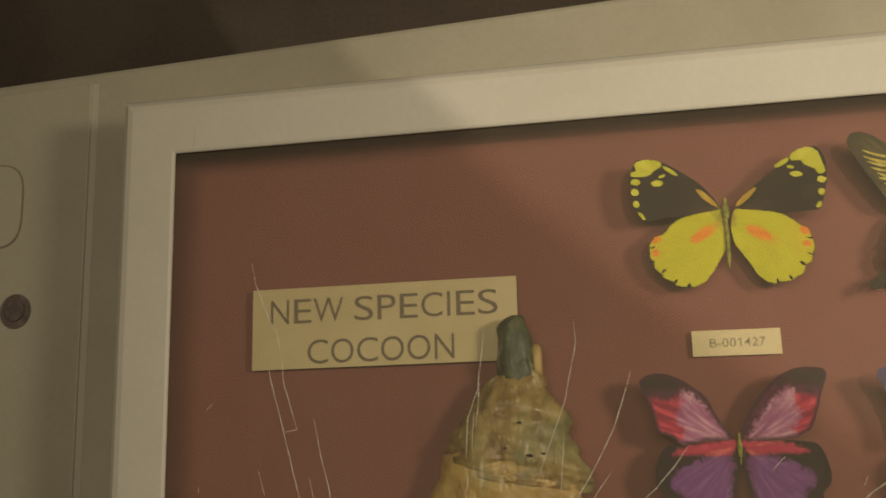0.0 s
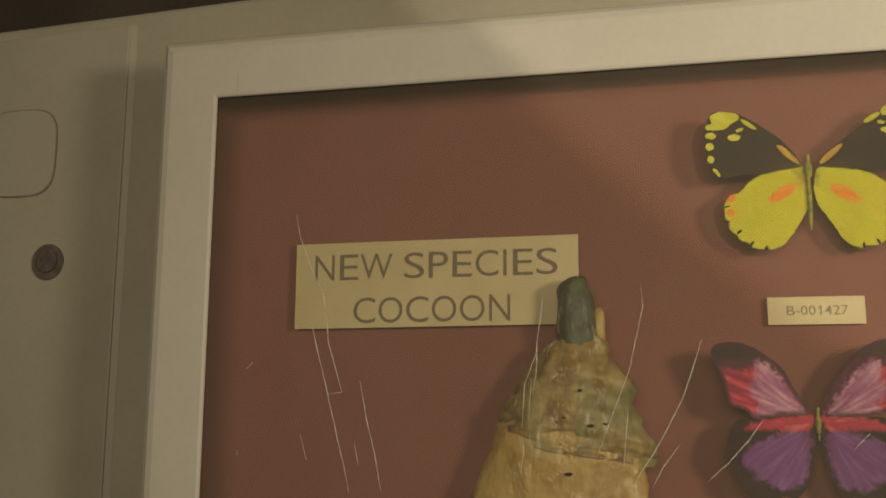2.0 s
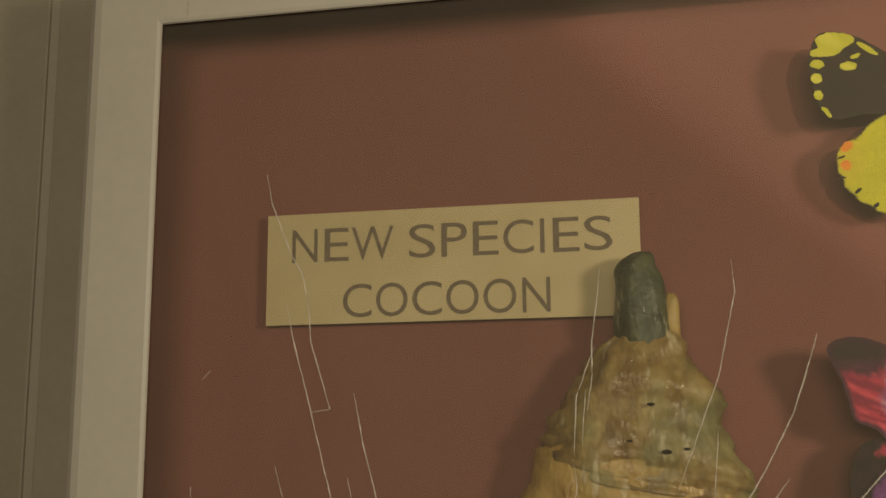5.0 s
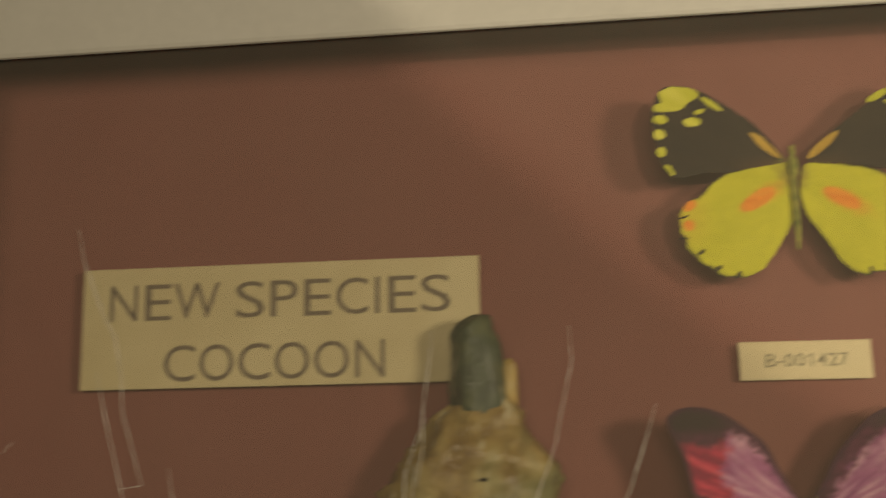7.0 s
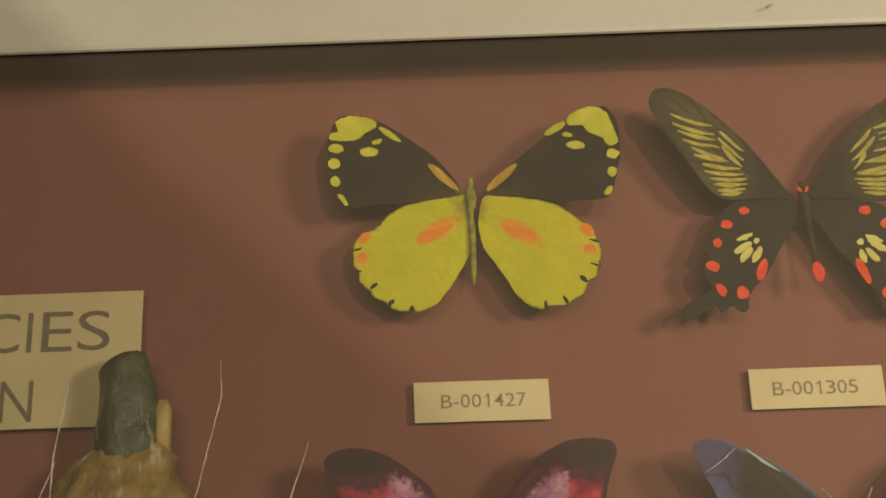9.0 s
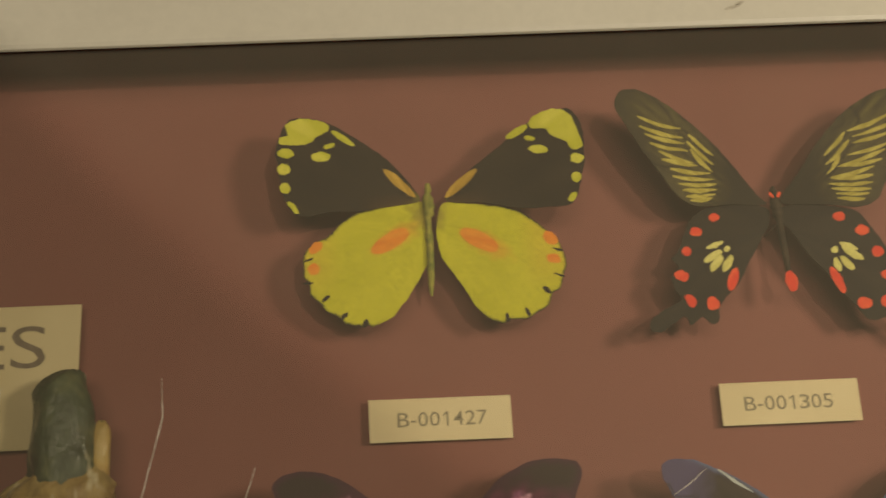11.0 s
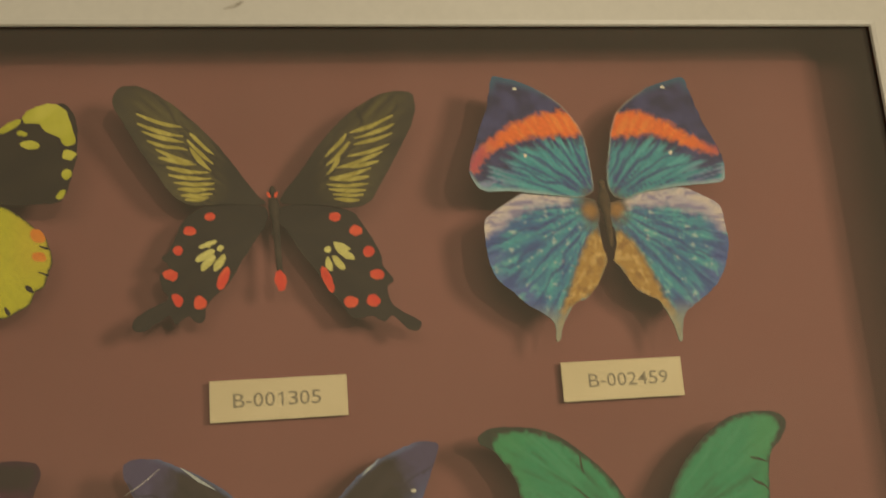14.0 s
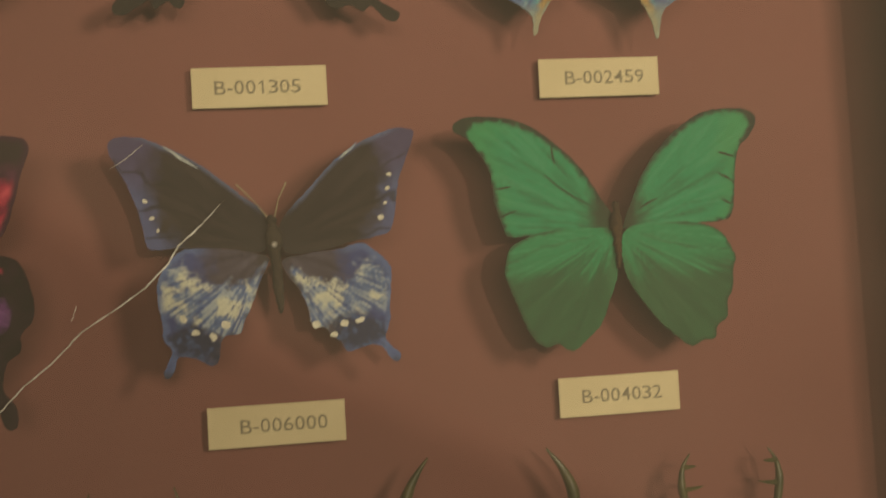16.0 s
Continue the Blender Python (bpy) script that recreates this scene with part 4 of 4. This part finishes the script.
CRIMSON_R = dict(
    fore=[(0.1, 6.0), (4.0, 12.9), (7.3, 19.9), (11.8, 25.5), (17.8, 32.3), (25.0, 36.8), (31.8, 38.7), (39.8, 38.2), (43.6, 36.5), (43.9, 32.9), (41.5, 26.8), (39.6, 19.9), (36.8, 11.6), (34.6, 7.5),
          (30.5, 5.4), (26.3, 3.6), (16.9, 3.1), (0.5, 2.5)])
CRIMSON_HIND = [(1.0, 2.5), (14, 2.8), (28, 2.2), (38, 0.0), (42.4, -10.4), (42.4, -18.4), (38.6, -23.4), (38.2, -28.6), (34, -32), (32.6, -39.9), (36.4, -46), (36.2, -51.5), (33, -52.2), (30, -44), (26, -36.5), (21, -37), (17, -34.5), (11, -35), (6.5, -30.5), (3, -20)]


def crimson_fore(p, q):
    s, t = p.streaks(9.0, 0.04), p.streaks(15.0, 0.06, 4.0)
    p.blend(p.grain(0.2) + 0.5, (0.075, 0.02, 0.045), (0.13, 0.03, 0.075))
    p.over(p.ramp(p.v + 0.25 * p.u + 3 * p.grain(0.15), 33, 42), (0.032, 0.02, 0.022))
    red = p.area([(47, 25), (41, 24), (33, 24), (25, 25), (18, 6), (28, 3), (37, 3), (42, 8)], 1.6, 1.8, 0.3) * p.ramp(p.edge, 0.4, 2.4)
    p.over(red, (0.55, 0.045, 0.10))
    p.over(red * p.ramp(t + 0.3 * s, 0.05, 0.5) * 0.85, (0.76, 0.10, 0.15))
    p.over(red * p.ramp(-t, 0.05, 0.45) * 0.8, (0.22, 0.018, 0.06))
    rose = p.area([(27, 28), (20, 25), (9, 11), (4, 2), (14, -1), (30, 0), (26, 8), (31, 14), (28, 20)], 1.4, 2.6, 0.5)
    p.over(rose, (0.44, 0.15, 0.32))
    p.over(rose * p.ramp(t + 0.4 * s, -0.35, 0.8), (0.70, 0.40, 0.52))
    p.over(rose * p.ramp(-s - 0.5 * t, 0.2, 0.7) * 0.6, (0.22, 0.05, 0.19))
    p.over(0.85 * (1 - p.ramp(p.edge + 0.8 * p.grain(0.3), 0.3, 2.6)), (0.06, 0.018, 0.04))
    p.root((0.08, 0.02, 0.06), 8.0, 0.8)


def crimson_hind(p, q):
    s, t = p.streaks(8.0, 0.04), p.streaks(14.0, 0.06, 4.0)
    p.blend(p.grain(0.2) + 0.5, (0.014, 0.010, 0.010), (0.03, 0.016, 0.022))
    m = p.area([(4, -6), (15, -5), (26, -9), (34, -14), (34, -20), (30, -23), (29, -27), (24, -28), (21, -31), (14, -31), (8, -28), (5, -18)], 1.3, 2.0, 0.35)
    p.over(m, (0.19, 0.06, 0.25))
    p.over(m * p.ramp(t + 0.5 * s, -0.3, 0.9) * 0.8, (0.30, 0.13, 0.36))
    p.over(m * 0.7 * (1 - p.ramp(p.u, 3, 9)), (0.12, 0.02, 0.10))
    b = p.area([(2, 3), (14, 2.5), (26, 0.5), (33, -3), (22, -3.6), (5, -3.4)], 1.0, 1.2, 0.4)
    p.over(b, (0.52, 0.04, 0.10))
    p.over(b * p.ramp(s, 0.1, 0.5) * 0.8, (0.72, 0.16, 0.16))


for q in (CRIMSON_L, CRIMSON_R):
    q["hind"] = CRIMSON_HIND
butterfly("crimson, pink and violet butterfly with dark wing edges", 0.3037, 1.5772, (CRIMSON_L, CRIMSON_R), (crimson_fore, []), (crimson_hind, []), fur=M_FURG, head=7.0, tail=-9.0, girth=1.2)

# pale-spotted blue swallowtail
DUSK_L = dict(
    fore=[(1.2, 7.7), (4.3, 13.3), (9.4, 17.2), (15.4, 22.3), (22.1, 27.6), (28.9, 31.7), (34.0, 34.1), (39.1, 36.2), (45.0, 36.7), (48.8, 35.6), (49.2, 32.0), (47.2, 27.5), (44.0, 21.2), (41.8,
          14.8), (40.3, 9.5), (39.2, 3.2), (37.3, 0.8), (30.4, 1.0), (23.5, 0.1), (14.7, 0.2), (3.2, -1.3)],
    hind=[(1.7, -3.1), (9.5, -0.9), (20.0, 0.5), (28.7, 0.0), (33.2, -4.2), (36.1, -9.4), (36.4, -16.5), (35.4, -21.8), (35.2, -27.2), (32.8, -30.9), (34.2, -35.2), (35.7, -37.7), (34.9, -39.9),
          (33.1, -38.8), (31.8, -35.4), (30.6, -33.1), (26.0, -34.0), (20.9, -36.7), (18.6, -35.4), (18.0, -31.0), (16.1, -27.5), (11.6, -26.9), (9.7, -22.6), (6.7, -16.4), (4.6, -11.1), (2.6, -6.7)],
    wspot=[(38.8, 16.2, 0.7, 0.7, -172), (37.1, 10.9, 0.6, 0.6, 180), (35.4, 6.7, 0.6, 0.6, 180)],
    hspot=[(28.9, -21.4, 1.3, 1.1, -148), (25.3, -26.0, 1.4, 0.9, -176), (15.9, -24.0, 1.6, 1.4, -176), (19.9, -27.6, 1.3, 1.1, -135)],
    edge=[((32.3, 33.6), (21.9, 26.3))],
    pale=[(32.4, -5.1), (35.3, -11.2), (34.7, -17.5), (28.1, -23.2), (19.5, -26.4), (11.6, -26.9), (5.7, -14.7), (3.3, -6.7), (10.0, -10.8), (20.6, -12.0), (27.3, -6.3)],
    dark=[(32.5, -25.6), (26.3, -23.3), (18.8, -29.1), (19.1, -35.7), (26.0, -33.5), (31.6, -31.8)])
DUSK_R = dict(
    fore=[(2.8, 7.5), (7.4, 13.3), (12.2, 18.0), (18.9, 25.0), (24.6, 29.7), (30.2, 32.8), (37.7, 35.8), (43.7, 36.6), (46.9, 35.3), (46.3, 32.0), (44.2, 26.6), (41.4, 19.3), (40.1, 12.0), (38.8,
          5.6), (36.8, 2.6), (32.1, 1.4), (24.8, 0.3), (17.4, -1.5), (4.4, -2.2)],
    hind=[(2.9, -4.3), (12.0, -2.6), (21.1, -1.7), (28.4, -0.2), (32.8, -3.2), (37.1, -8.0), (37.2, -13.5), (36.4, -20.8), (36.1, -26.3), (34.4, -30.7), (35.7, -33.5), (38.8, -36.5), (38.1, -39.1),
          (36.0, -38.1), (32.9, -33.7), (28.4, -33.4), (24.7, -34.3), (22.0, -34.8), (20.3, -31.7), (17.7, -29.7), (15.2, -26.8), (11.6, -26.2), (10.1, -20.1), (8.6, -15.5), (4.7, -9.8)],
    wspot=[(38.6, 21.5, 0.7, 0.7, -8), (37.6, 17.1, 0.7, 0.7, 0), (36.6, 12.2, 0.7, 0.7, -8), (35.0, 7.7, 0.8, 0.8, -7)],
    hspot=[(21.6, -25.7, 1.4, 1.2, -4), (26.7, -25.0, 1.6, 0.9, 18), (12.5, -25.7, 1.5, 1.3, -4), (18.1, -29.2, 1.1, 0.9, 0)],
    edge=[((28.4, 32.3), (20.8, 26.4))],
    pale=[(30.8, -5.8), (36.5, -11.7), (35.4, -21.7), (27.2, -22.1), (18.0, -25.2), (11.6, -26.2), (8.6, -15.5), (6.0, -7.2), (15.1, -12.3), (24.1, -11.9), (27.1, -7.5)],
    dark=[(18.9, -24.3), (27.2, -23.0), (34.6, -26.2), (32.5, -32.4), (22.9, -34.0), (19.5, -30.7)])


def dusk_fore(p, q):
    s = p.streaks(14.0)
    p.blend(s * 0.8 + 0.5, (0.016, 0.011, 0.010), (0.036, 0.026, 0.024))
    rim = p.ramp(p.u + 0.35 * p.v + 5 * p.grain(0.12), 40, 52)
    p.over(0.85 * rim, (0.085, 0.07, 0.17))
    p.over(0.8 * (1 - p.ramp(p.edge + 2.5 * p.grain(0.2), 1.0, 8.0)) * p.ramp(p.u, 26, 36) * (1 - p.ramp(p.v, 14, 30)), (0.10, 0.125, 0.30))
    p.over(0.7 * (1 - p.ramp(p.edge + 0.6 * s, 0.3, 1.8)) * p.ramp(p.v, 9, 16) * (1 - p.ramp(p.u, 36, 44)), (0.13, 0.17, 0.33))
    p.veins((8, 20, 33), 0.5, (0.012, 0.009, 0.008), 0.7)


def dusk_hind(p, q):
    s, t, g = p.streaks(12.0, 0.05), p.streaks(30.0, 0.06, 4.0), p.grain(0.3, 6.0)
    p.blend(s * 0.8 + 0.5, (0.035, 0.027, 0.04), (0.09, 0.075, 0.11))
    p.over(p.ramp(p.u + 3 * g, 17, 27), (0.045, 0.065, 0.22))
    m = p.area(q["pale"], 1.2, 2.6, 0.3)
    p.over(m, (0.11, 0.17, 0.34))
    p.over(m * p.ramp(t + 0.4 * g, -0.05, 0.4), (0.36, 0.42, 0.48))
    p.over(m * p.ramp(p.grain(0.13, 11.0) + 0.2 * t, 0.05, 0.4) * 0.9, (0.64, 0.64, 0.50))
    p.over(m * p.ramp(-t - 0.3 * g, 0.1, 0.5) * 0.85, (0.045, 0.075, 0.24))
    p.over(0.6 * (1 - p.ramp(p.edge + 1.5 * g, 0.5, 3.0)) * p.ramp(p.u, 18, 26), (0.13, 0.20, 0.42))
    d = p.area(q["dark"], 1.3, 2.4, 0.35)
    p.over(d * 0.92, (0.018, 0.026, 0.07))
    p.over(d * p.ramp(p.grain(0.35, 8.0), 0.1, 0.5) * 0.7, (0.07, 0.13, 0.32))
    p.over(p.ramp(-p.v, 36, 40), (0.03, 0.035, 0.07))
    p.root((0.03, 0.022, 0.018), 9.0, 0.9)


butterfly("dusky blue swallowtail butterfly with pale hindwings", 0.4210, 1.5772, (DUSK_L, DUSK_R),
          (dusk_fore, [("spot", "wspot", M_WHITE), ("edge", "edge", M_ICE)]), (dusk_hind, [("spot", "hspot", M_WHITE)]),
          head=10.2, tail=-21.5, girth=2.5, lean=0.05, feelers=True, pin=True, rise=(0.06, 0.05), stand=0.019)

# emerald butterfly
GREEN_L = dict(
    fore=[(0.7, 4.1), (4.8, 11.0), (9.6, 19.2), (15.1, 25.6), (20.6, 30.6), (27.1, 35.5), (33.8, 38.2), (40.4, 39.2), (48.1, 39.6), (53.3, 37.3), (53.5, 34.5), (49.5, 32.5), (45.9, 27.7), (43.0,
          22.9), (41.8, 18.1), (41.5, 12.5), (40.5, 7.8), (38.9, 3.0), (37.2, -0.8), (29.5, -0.8), (20.7, -0.1), (9.9, 0.1), (1.0, 0.3)],
    inner=[(4.9, 7.1), (7.1, 13.0), (11.6, 19.2), (17.0, 25.7), (21.7, 29.3), (26.4, 32.7), (32.0, 35.3), (36.7, 36.8), (42.5, 37.5), (46.7, 36.7), (49.4, 34.0), (47.3, 30.5), (43.7, 26.6), (42.1,
          21.9), (41.0, 18.1), (40.1, 13.4), (39.1, 8.6), (37.9, 3.3), (35.8, -0.3), (28.5, -0.3), (19.7, -0.1), (8.9, 0.1), (1.0, 0.3)],
    hind=[(0.4, -0.3), (9.8, 0.9), (20.7, 0.7), (29.5, -0.8), (36.5, -4.2), (38.7, -9.1), (39.3, -12.8), (37.9, -17.6), (35.7, -23.3), (33.3, -30.0), (29.8, -35.8), (26.1, -37.9), (22.2, -37.2),
          (18.4, -39.7), (15.4, -38.6), (11.3, -35.1), (8.2, -32.5), (5.9, -28.9), (2.4, -20.5), (0.7, -15.9), (0.2, -8.3)],
    vein=[((23.9, 19.3), (5.5, 6.8)), ((40.6, 5.9), (33.8, 8.0)), ((20.7, 30.2), (19.8, 23.0)), ((40.4, 15.3), (35.2, 16.0))])
GREEN_R = dict(
    fore=[(3.3, 2.9), (6.1, 9.5), (10.0, 17.9), (15.5, 25.4), (20.8, 31.0), (26.1, 35.0), (32.3, 38.3), (39.4, 39.6), (46.5, 39.3), (50.8, 37.2), (51.4, 34.0), (48.8, 29.8), (45.1, 26.1), (43.5,
          20.3), (42.5, 12.6), (41.6, 5.8), (39.7, 2.1), (34.6, 0.8), (27.6, 0.8), (15.7, 0.4), (3.5, 0.1)],
    inner=[(5.8, 5.1), (8.7, 13.2), (12.8, 20.1), (18.6, 26.8), (23.8, 31.2), (29.1, 34.9), (35.3, 37.6), (41.4, 38.3), (46.7, 37.1), (48.5, 33.7), (46.2, 29.9), (44.0, 25.1), (42.9, 20.3), (41.9,
          12.6), (40.8, 6.5), (38.8, 2.7), (29.7, 1.0), (17.7, 0.7), (4.9, 0.2)],
    hind=[(3.1, -0.5), (11.9, 1.4), (21.8, 1.6), (31.6, -0.0), (37.3, -3.6), (40.0, -8.6), (41.1, -11.5), (39.9, -15.3), (39.4, -22.0), (37.3, -25.7), (36.7, -31.4), (33.1, -34.1), (31.8, -38.4),
          (27.8, -38.9), (23.7, -40.6), (19.9, -38.0), (15.3, -33.9), (11.7, -29.9), (7.2, -24.0), (3.7, -18.0), (1.6, -10.3)],
    vein=[((36.9, 17.7), (42.4, 13.6)), ((7.9, 6.2), (15.4, 10.0)), ((37.2, 8.6), (41.4, 6.4)), ((37.3, 24.5), (43.6, 22.6))])


def green_fore(p, q):
    s, t = p.streaks(10.0, 0.03), p.streaks(28.0, 0.04, 4.0)
    p.blend(p.grain(0.2) + 0.5, (0.010, 0.022, 0.012), (0.026, 0.042, 0.020))
    m = p.area(q["inner"], 0.7, 0.9, 0.5)
    p.over(m, (0.016, 0.275, 0.118))
    p.over(m * p.ramp(t + 0.6 * s, 0.0, 0.6) * 0.8, (0.04, 0.31, 0.145))
    p.over(m * p.ramp(-s - 0.4 * t, 0.15, 0.6) * 0.7, (0.016, 0.15, 0.065))
    p.over(m * 0.4 * p.ramp(p.u + 6 * s, 34, 46), (0.05, 0.30, 0.09))
    p.veins((12, 26, 58), 0.45, (0.014, 0.12, 0.05), 0.5, reach=(9, 44))
    p.root((0.022, 0.04, 0.018), 15.0, 0.95, v0=5.0)


def green_hind(p, q):
    s, t = p.streaks(10.0, 0.03), p.streaks(28.0, 0.04, 4.0)
    p.blend(s * 0.8 + 0.5, (0.020, 0.090, 0.036), (0.030, 0.130, 0.053))
    bright = p.ramp(p.v + 6 * s + 3 * t + 0.06 * p.u, -17, -3)
    p.over(bright, (0.018, 0.25, 0.10))
    p.over(bright * p.ramp(t, 0.05, 0.5) * 0.8, (0.04, 0.32, 0.14))
    p.over(0.8 * p.ramp(p.u, 5, 2) * p.ramp(-p.v, 6, 14), (0.035, 0.17, 0.07))
    p.veins((-12, -28, -45, -62), 0.5, (0.018, 0.085, 0.034), 0.55, reach=(9, 42))
    p.over(0.85 * (1 - p.ramp(p.edge + 0.5 * p.grain(0.6), 0.2, 1.3)) * p.ramp(p.u, 14, 24), (0.020, 0.055, 0.022))
    p.root((0.022, 0.05, 0.02), 7.0, 0.9, v0=3.0)


butterfly("emerald green butterfly with dark wing edges", 0.5352, 1.5772, (GREEN_L, GREEN_R), (green_fore, [("vein", "vein", M_DARKG)]), (green_hind, []),
          fur=M_FURB, head=9.5, tail=-13.0, girth=1.9, rise=(0.03, 0.03), stand=0.019)


# ---------------------------------------------------------------- cocoon
def shell(levels, squash, cy, amp, seed, n=40, rings=5):
    """A lumpy hollow-looking shell round an uneven upright axis; levels: height, left and right in millimetres."""
    bm = bmesh.new()
    lv = spline([(z, l, r) for z, l, r in levels], rings, False)
    loops = []
    for q in lv:
        z, c, h = q.x, (q.y + q.z) / 2, (q.z - q.y) / 2
        loop = []
        for k in range(n):
            a = 2 * math.pi * k / n
            p = Vector((math.cos(a), math.sin(a), 0))
            w = 1 + amp * (noise.fractal((p.x * 1.6 + seed, p.y * 1.6, z * 0.09), 0.7, 2.1, 5) + 0.5 * abs(noise.noise((p.x * 5, p.y * 5 + seed, z * 0.3))))
            y = cy - min(h * squash, 12.5) * p.y * w
            loop.append(bm.verts.new(((c + h * p.x * w) * MM, max(-26.8, min(-0.4, y)) * MM, (z + 1.2 * noise.noise((p.x * 2, p.y * 2, seed))) * MM)))
        loops.append(loop)
    for a, b in zip(loops, loops[1:]):
        for k in range(n):
            bm.faces.new((a[k], a[(k + 1) % n], b[(k + 1) % n], b[k]))
    bm.faces.new(loops[0]), bm.faces.new(loops[-1])
    return bm


def tilted(bm):
    """Lets the seam between the shells drop to one side."""
    for v in bm.verts:
        v.co.z -= 0.2 * v.co.x * max(0.0, 1.0 - abs(v.co.z) / 0.045)
    return bm


CX, CZ = 0.190, 1.570
cocoon = thing("cocoon", (CX, 0.0, CZ), "mottled ochre cocoon with a dark green stem fixed to the card", "cocoon")
part("stem", shell([(80, 1, 4), (79, -3, 5.5), (75, -8.6, 6.5), (68, -9.3, 8.5), (58, -9.5, 9.5), (48, -9.4, 10), (40, -7, 9)], 0.8, -14, 0.12, 3.0, 28), M_STEM, cocoon, "dark green rough stem", True)
part("stub", shell([(64, 10.5, 13), (61, 9.0, 14.5), (52, 8.5, 14.6), (42, 7, 15)], 0.8, -13, 0.1, 8.0, 18), M_COCOON2, cocoon, "", True)
part("upper_shell", tilted(shell([(50, -8, 12), (46, -13, 15.5), (41, -18.5, 17.5), (31, -23.5, 25), (20, -30, 29), (8, -35.5, 33.2), (0, -38.5, 37.5), (-5, -38, 35.5), (-9, -36, 33)], 0.55, -13, 0.15, 1.0)), M_COCOON, cocoon, "mottled brown and green upper shell", True)
part("lower_shell", tilted(shell([(3, -34, 28), (-1.5, -39, 30), (-10, -43, 32.5), (-22, -50, 34), (-45, -55, 36), (-80, -44, 30), (-105, -20, 14), (-110, -5, 2)], 0.5, -13.2, 0.06, 5.0)), M_COCOON2, cocoon, "smooth ochre lower shell", True)
random.seed(4)
# flat discs whose dark colour stands in for the shade inside small pits
for x, z, a in ((3, 22, 1.3), (8, 5, 1.7), (15, 6, 1.2), (-3, -18, 1.8), (-5, 9, 1.0)):
    bm = bmesh.new()
    v = [bm.verts.new((q[0] * MM, q[1] * MM, q[2] * MM)) for q in ((x + a * (1 + 0.25 * random.random()) * math.cos(t), -26.9 if abs(x) < 14 else -25.6, z + a * 0.5 * math.sin(t)) for t in (2 * math.pi * k / 12 for k in range(12)))]
    bm.faces.new(v)
    bmesh.ops.solidify(bm, geom=bm.faces[:], thickness=0.002)
    part("pit_shade", bm, M_PIT_SHADE, cocoon)


# ---------------------------------------------------------------- stag beetles in the row below, of which the horns stand highest
def beetle(label, cx, cz, half, horn, teeth, thick):
    """cz: the tips' height. horn: one horn's line in millimetres from the middle and below the tips."""
    ob = thing("stag_beetle", (cx, 0.0, cz), label, "beetle", "pinned beetles")
    for s in (-1, 1):
        pts = spline([(s * u * MM, -0.014, v * MM) for u, v in horn], 5, False)
        n = len(pts)
        h = part("mandible", tube(bmesh.new(), [tuple(q) for q in pts], [thick * MM * (0.12 + 0.88 * min(1.0, i / (n * 0.45))) for i in range(n)], 8), M_BEETLE, ob, "", True)
        for u, v, du, dv in teeth:
            part("tooth", tube(bmesh.new(), [(s * u * MM, -0.014, v * MM), (s * (u - du * 0.6) * MM, -0.0142, (v + dv * 0.5) * MM), (s * (u - du) * MM, -0.0142, (v + dv) * MM)], [thick * 0.75 * MM, thick * 0.45 * MM, 0.1 * MM], 6), M_BEETLE, h)
    lo = horn[-1][1]
    prof = [(lo + 2, 0.5), (lo - 3, 0.9), (lo - 8, 0.95), (lo - 10, 0.8), (lo - 13, 1.0), (lo - 20, 1.0), (lo - 23, 0.85), (lo - 26, 1.0), (lo - 42, 0.95), (lo - 52, 0.6), (lo - 56, 0.1)]
    bm = tube(bmesh.new(), [(0, -0.012, z * MM) for z, r in prof], [half * r * MM for z, r in prof], 14)
    for v in bm.verts:
        v.co.y = -0.012 + (v.co.y + 0.012) * 0.5
    part("shell", bm, M_BEETLE, ob, "", True)
    part("pin", tube(bmesh.new(), [(0, 0, (lo - 32) * MM), (0, -0.02, (lo - 32) * MM)], [0.3 * MM, 0.3 * MM], 6), M_PIN, ob)


beetle("green-brown stag beetle with long smooth curved horns", 0.4876, 1.5054, 12.0, [(20.0, 0), (23.5, -4.5), (26.5, -9.5), (28.5, -16), (27, -24), (18, -32), (10, -36)], [], 2.2)
beetle("green-brown stag beetle with toothed horns", 0.5716, 1.4998, 9.0, [(14.0, 0), (16.6, -4), (17.6, -9), (17.2, -14), (15, -21), (8, -27)], [(16.8, -4.6, 5.0, 0.2), (17.4, -12.4, 8.0, 1.2)], 1.5)
beetle("dark stag beetle with slender curved horns", 0.3730, 1.5028, 9.0, [(13.0, 0), (14.4, -5), (15.5, -10), (14, -18), (8, -25)], [], 1.1)
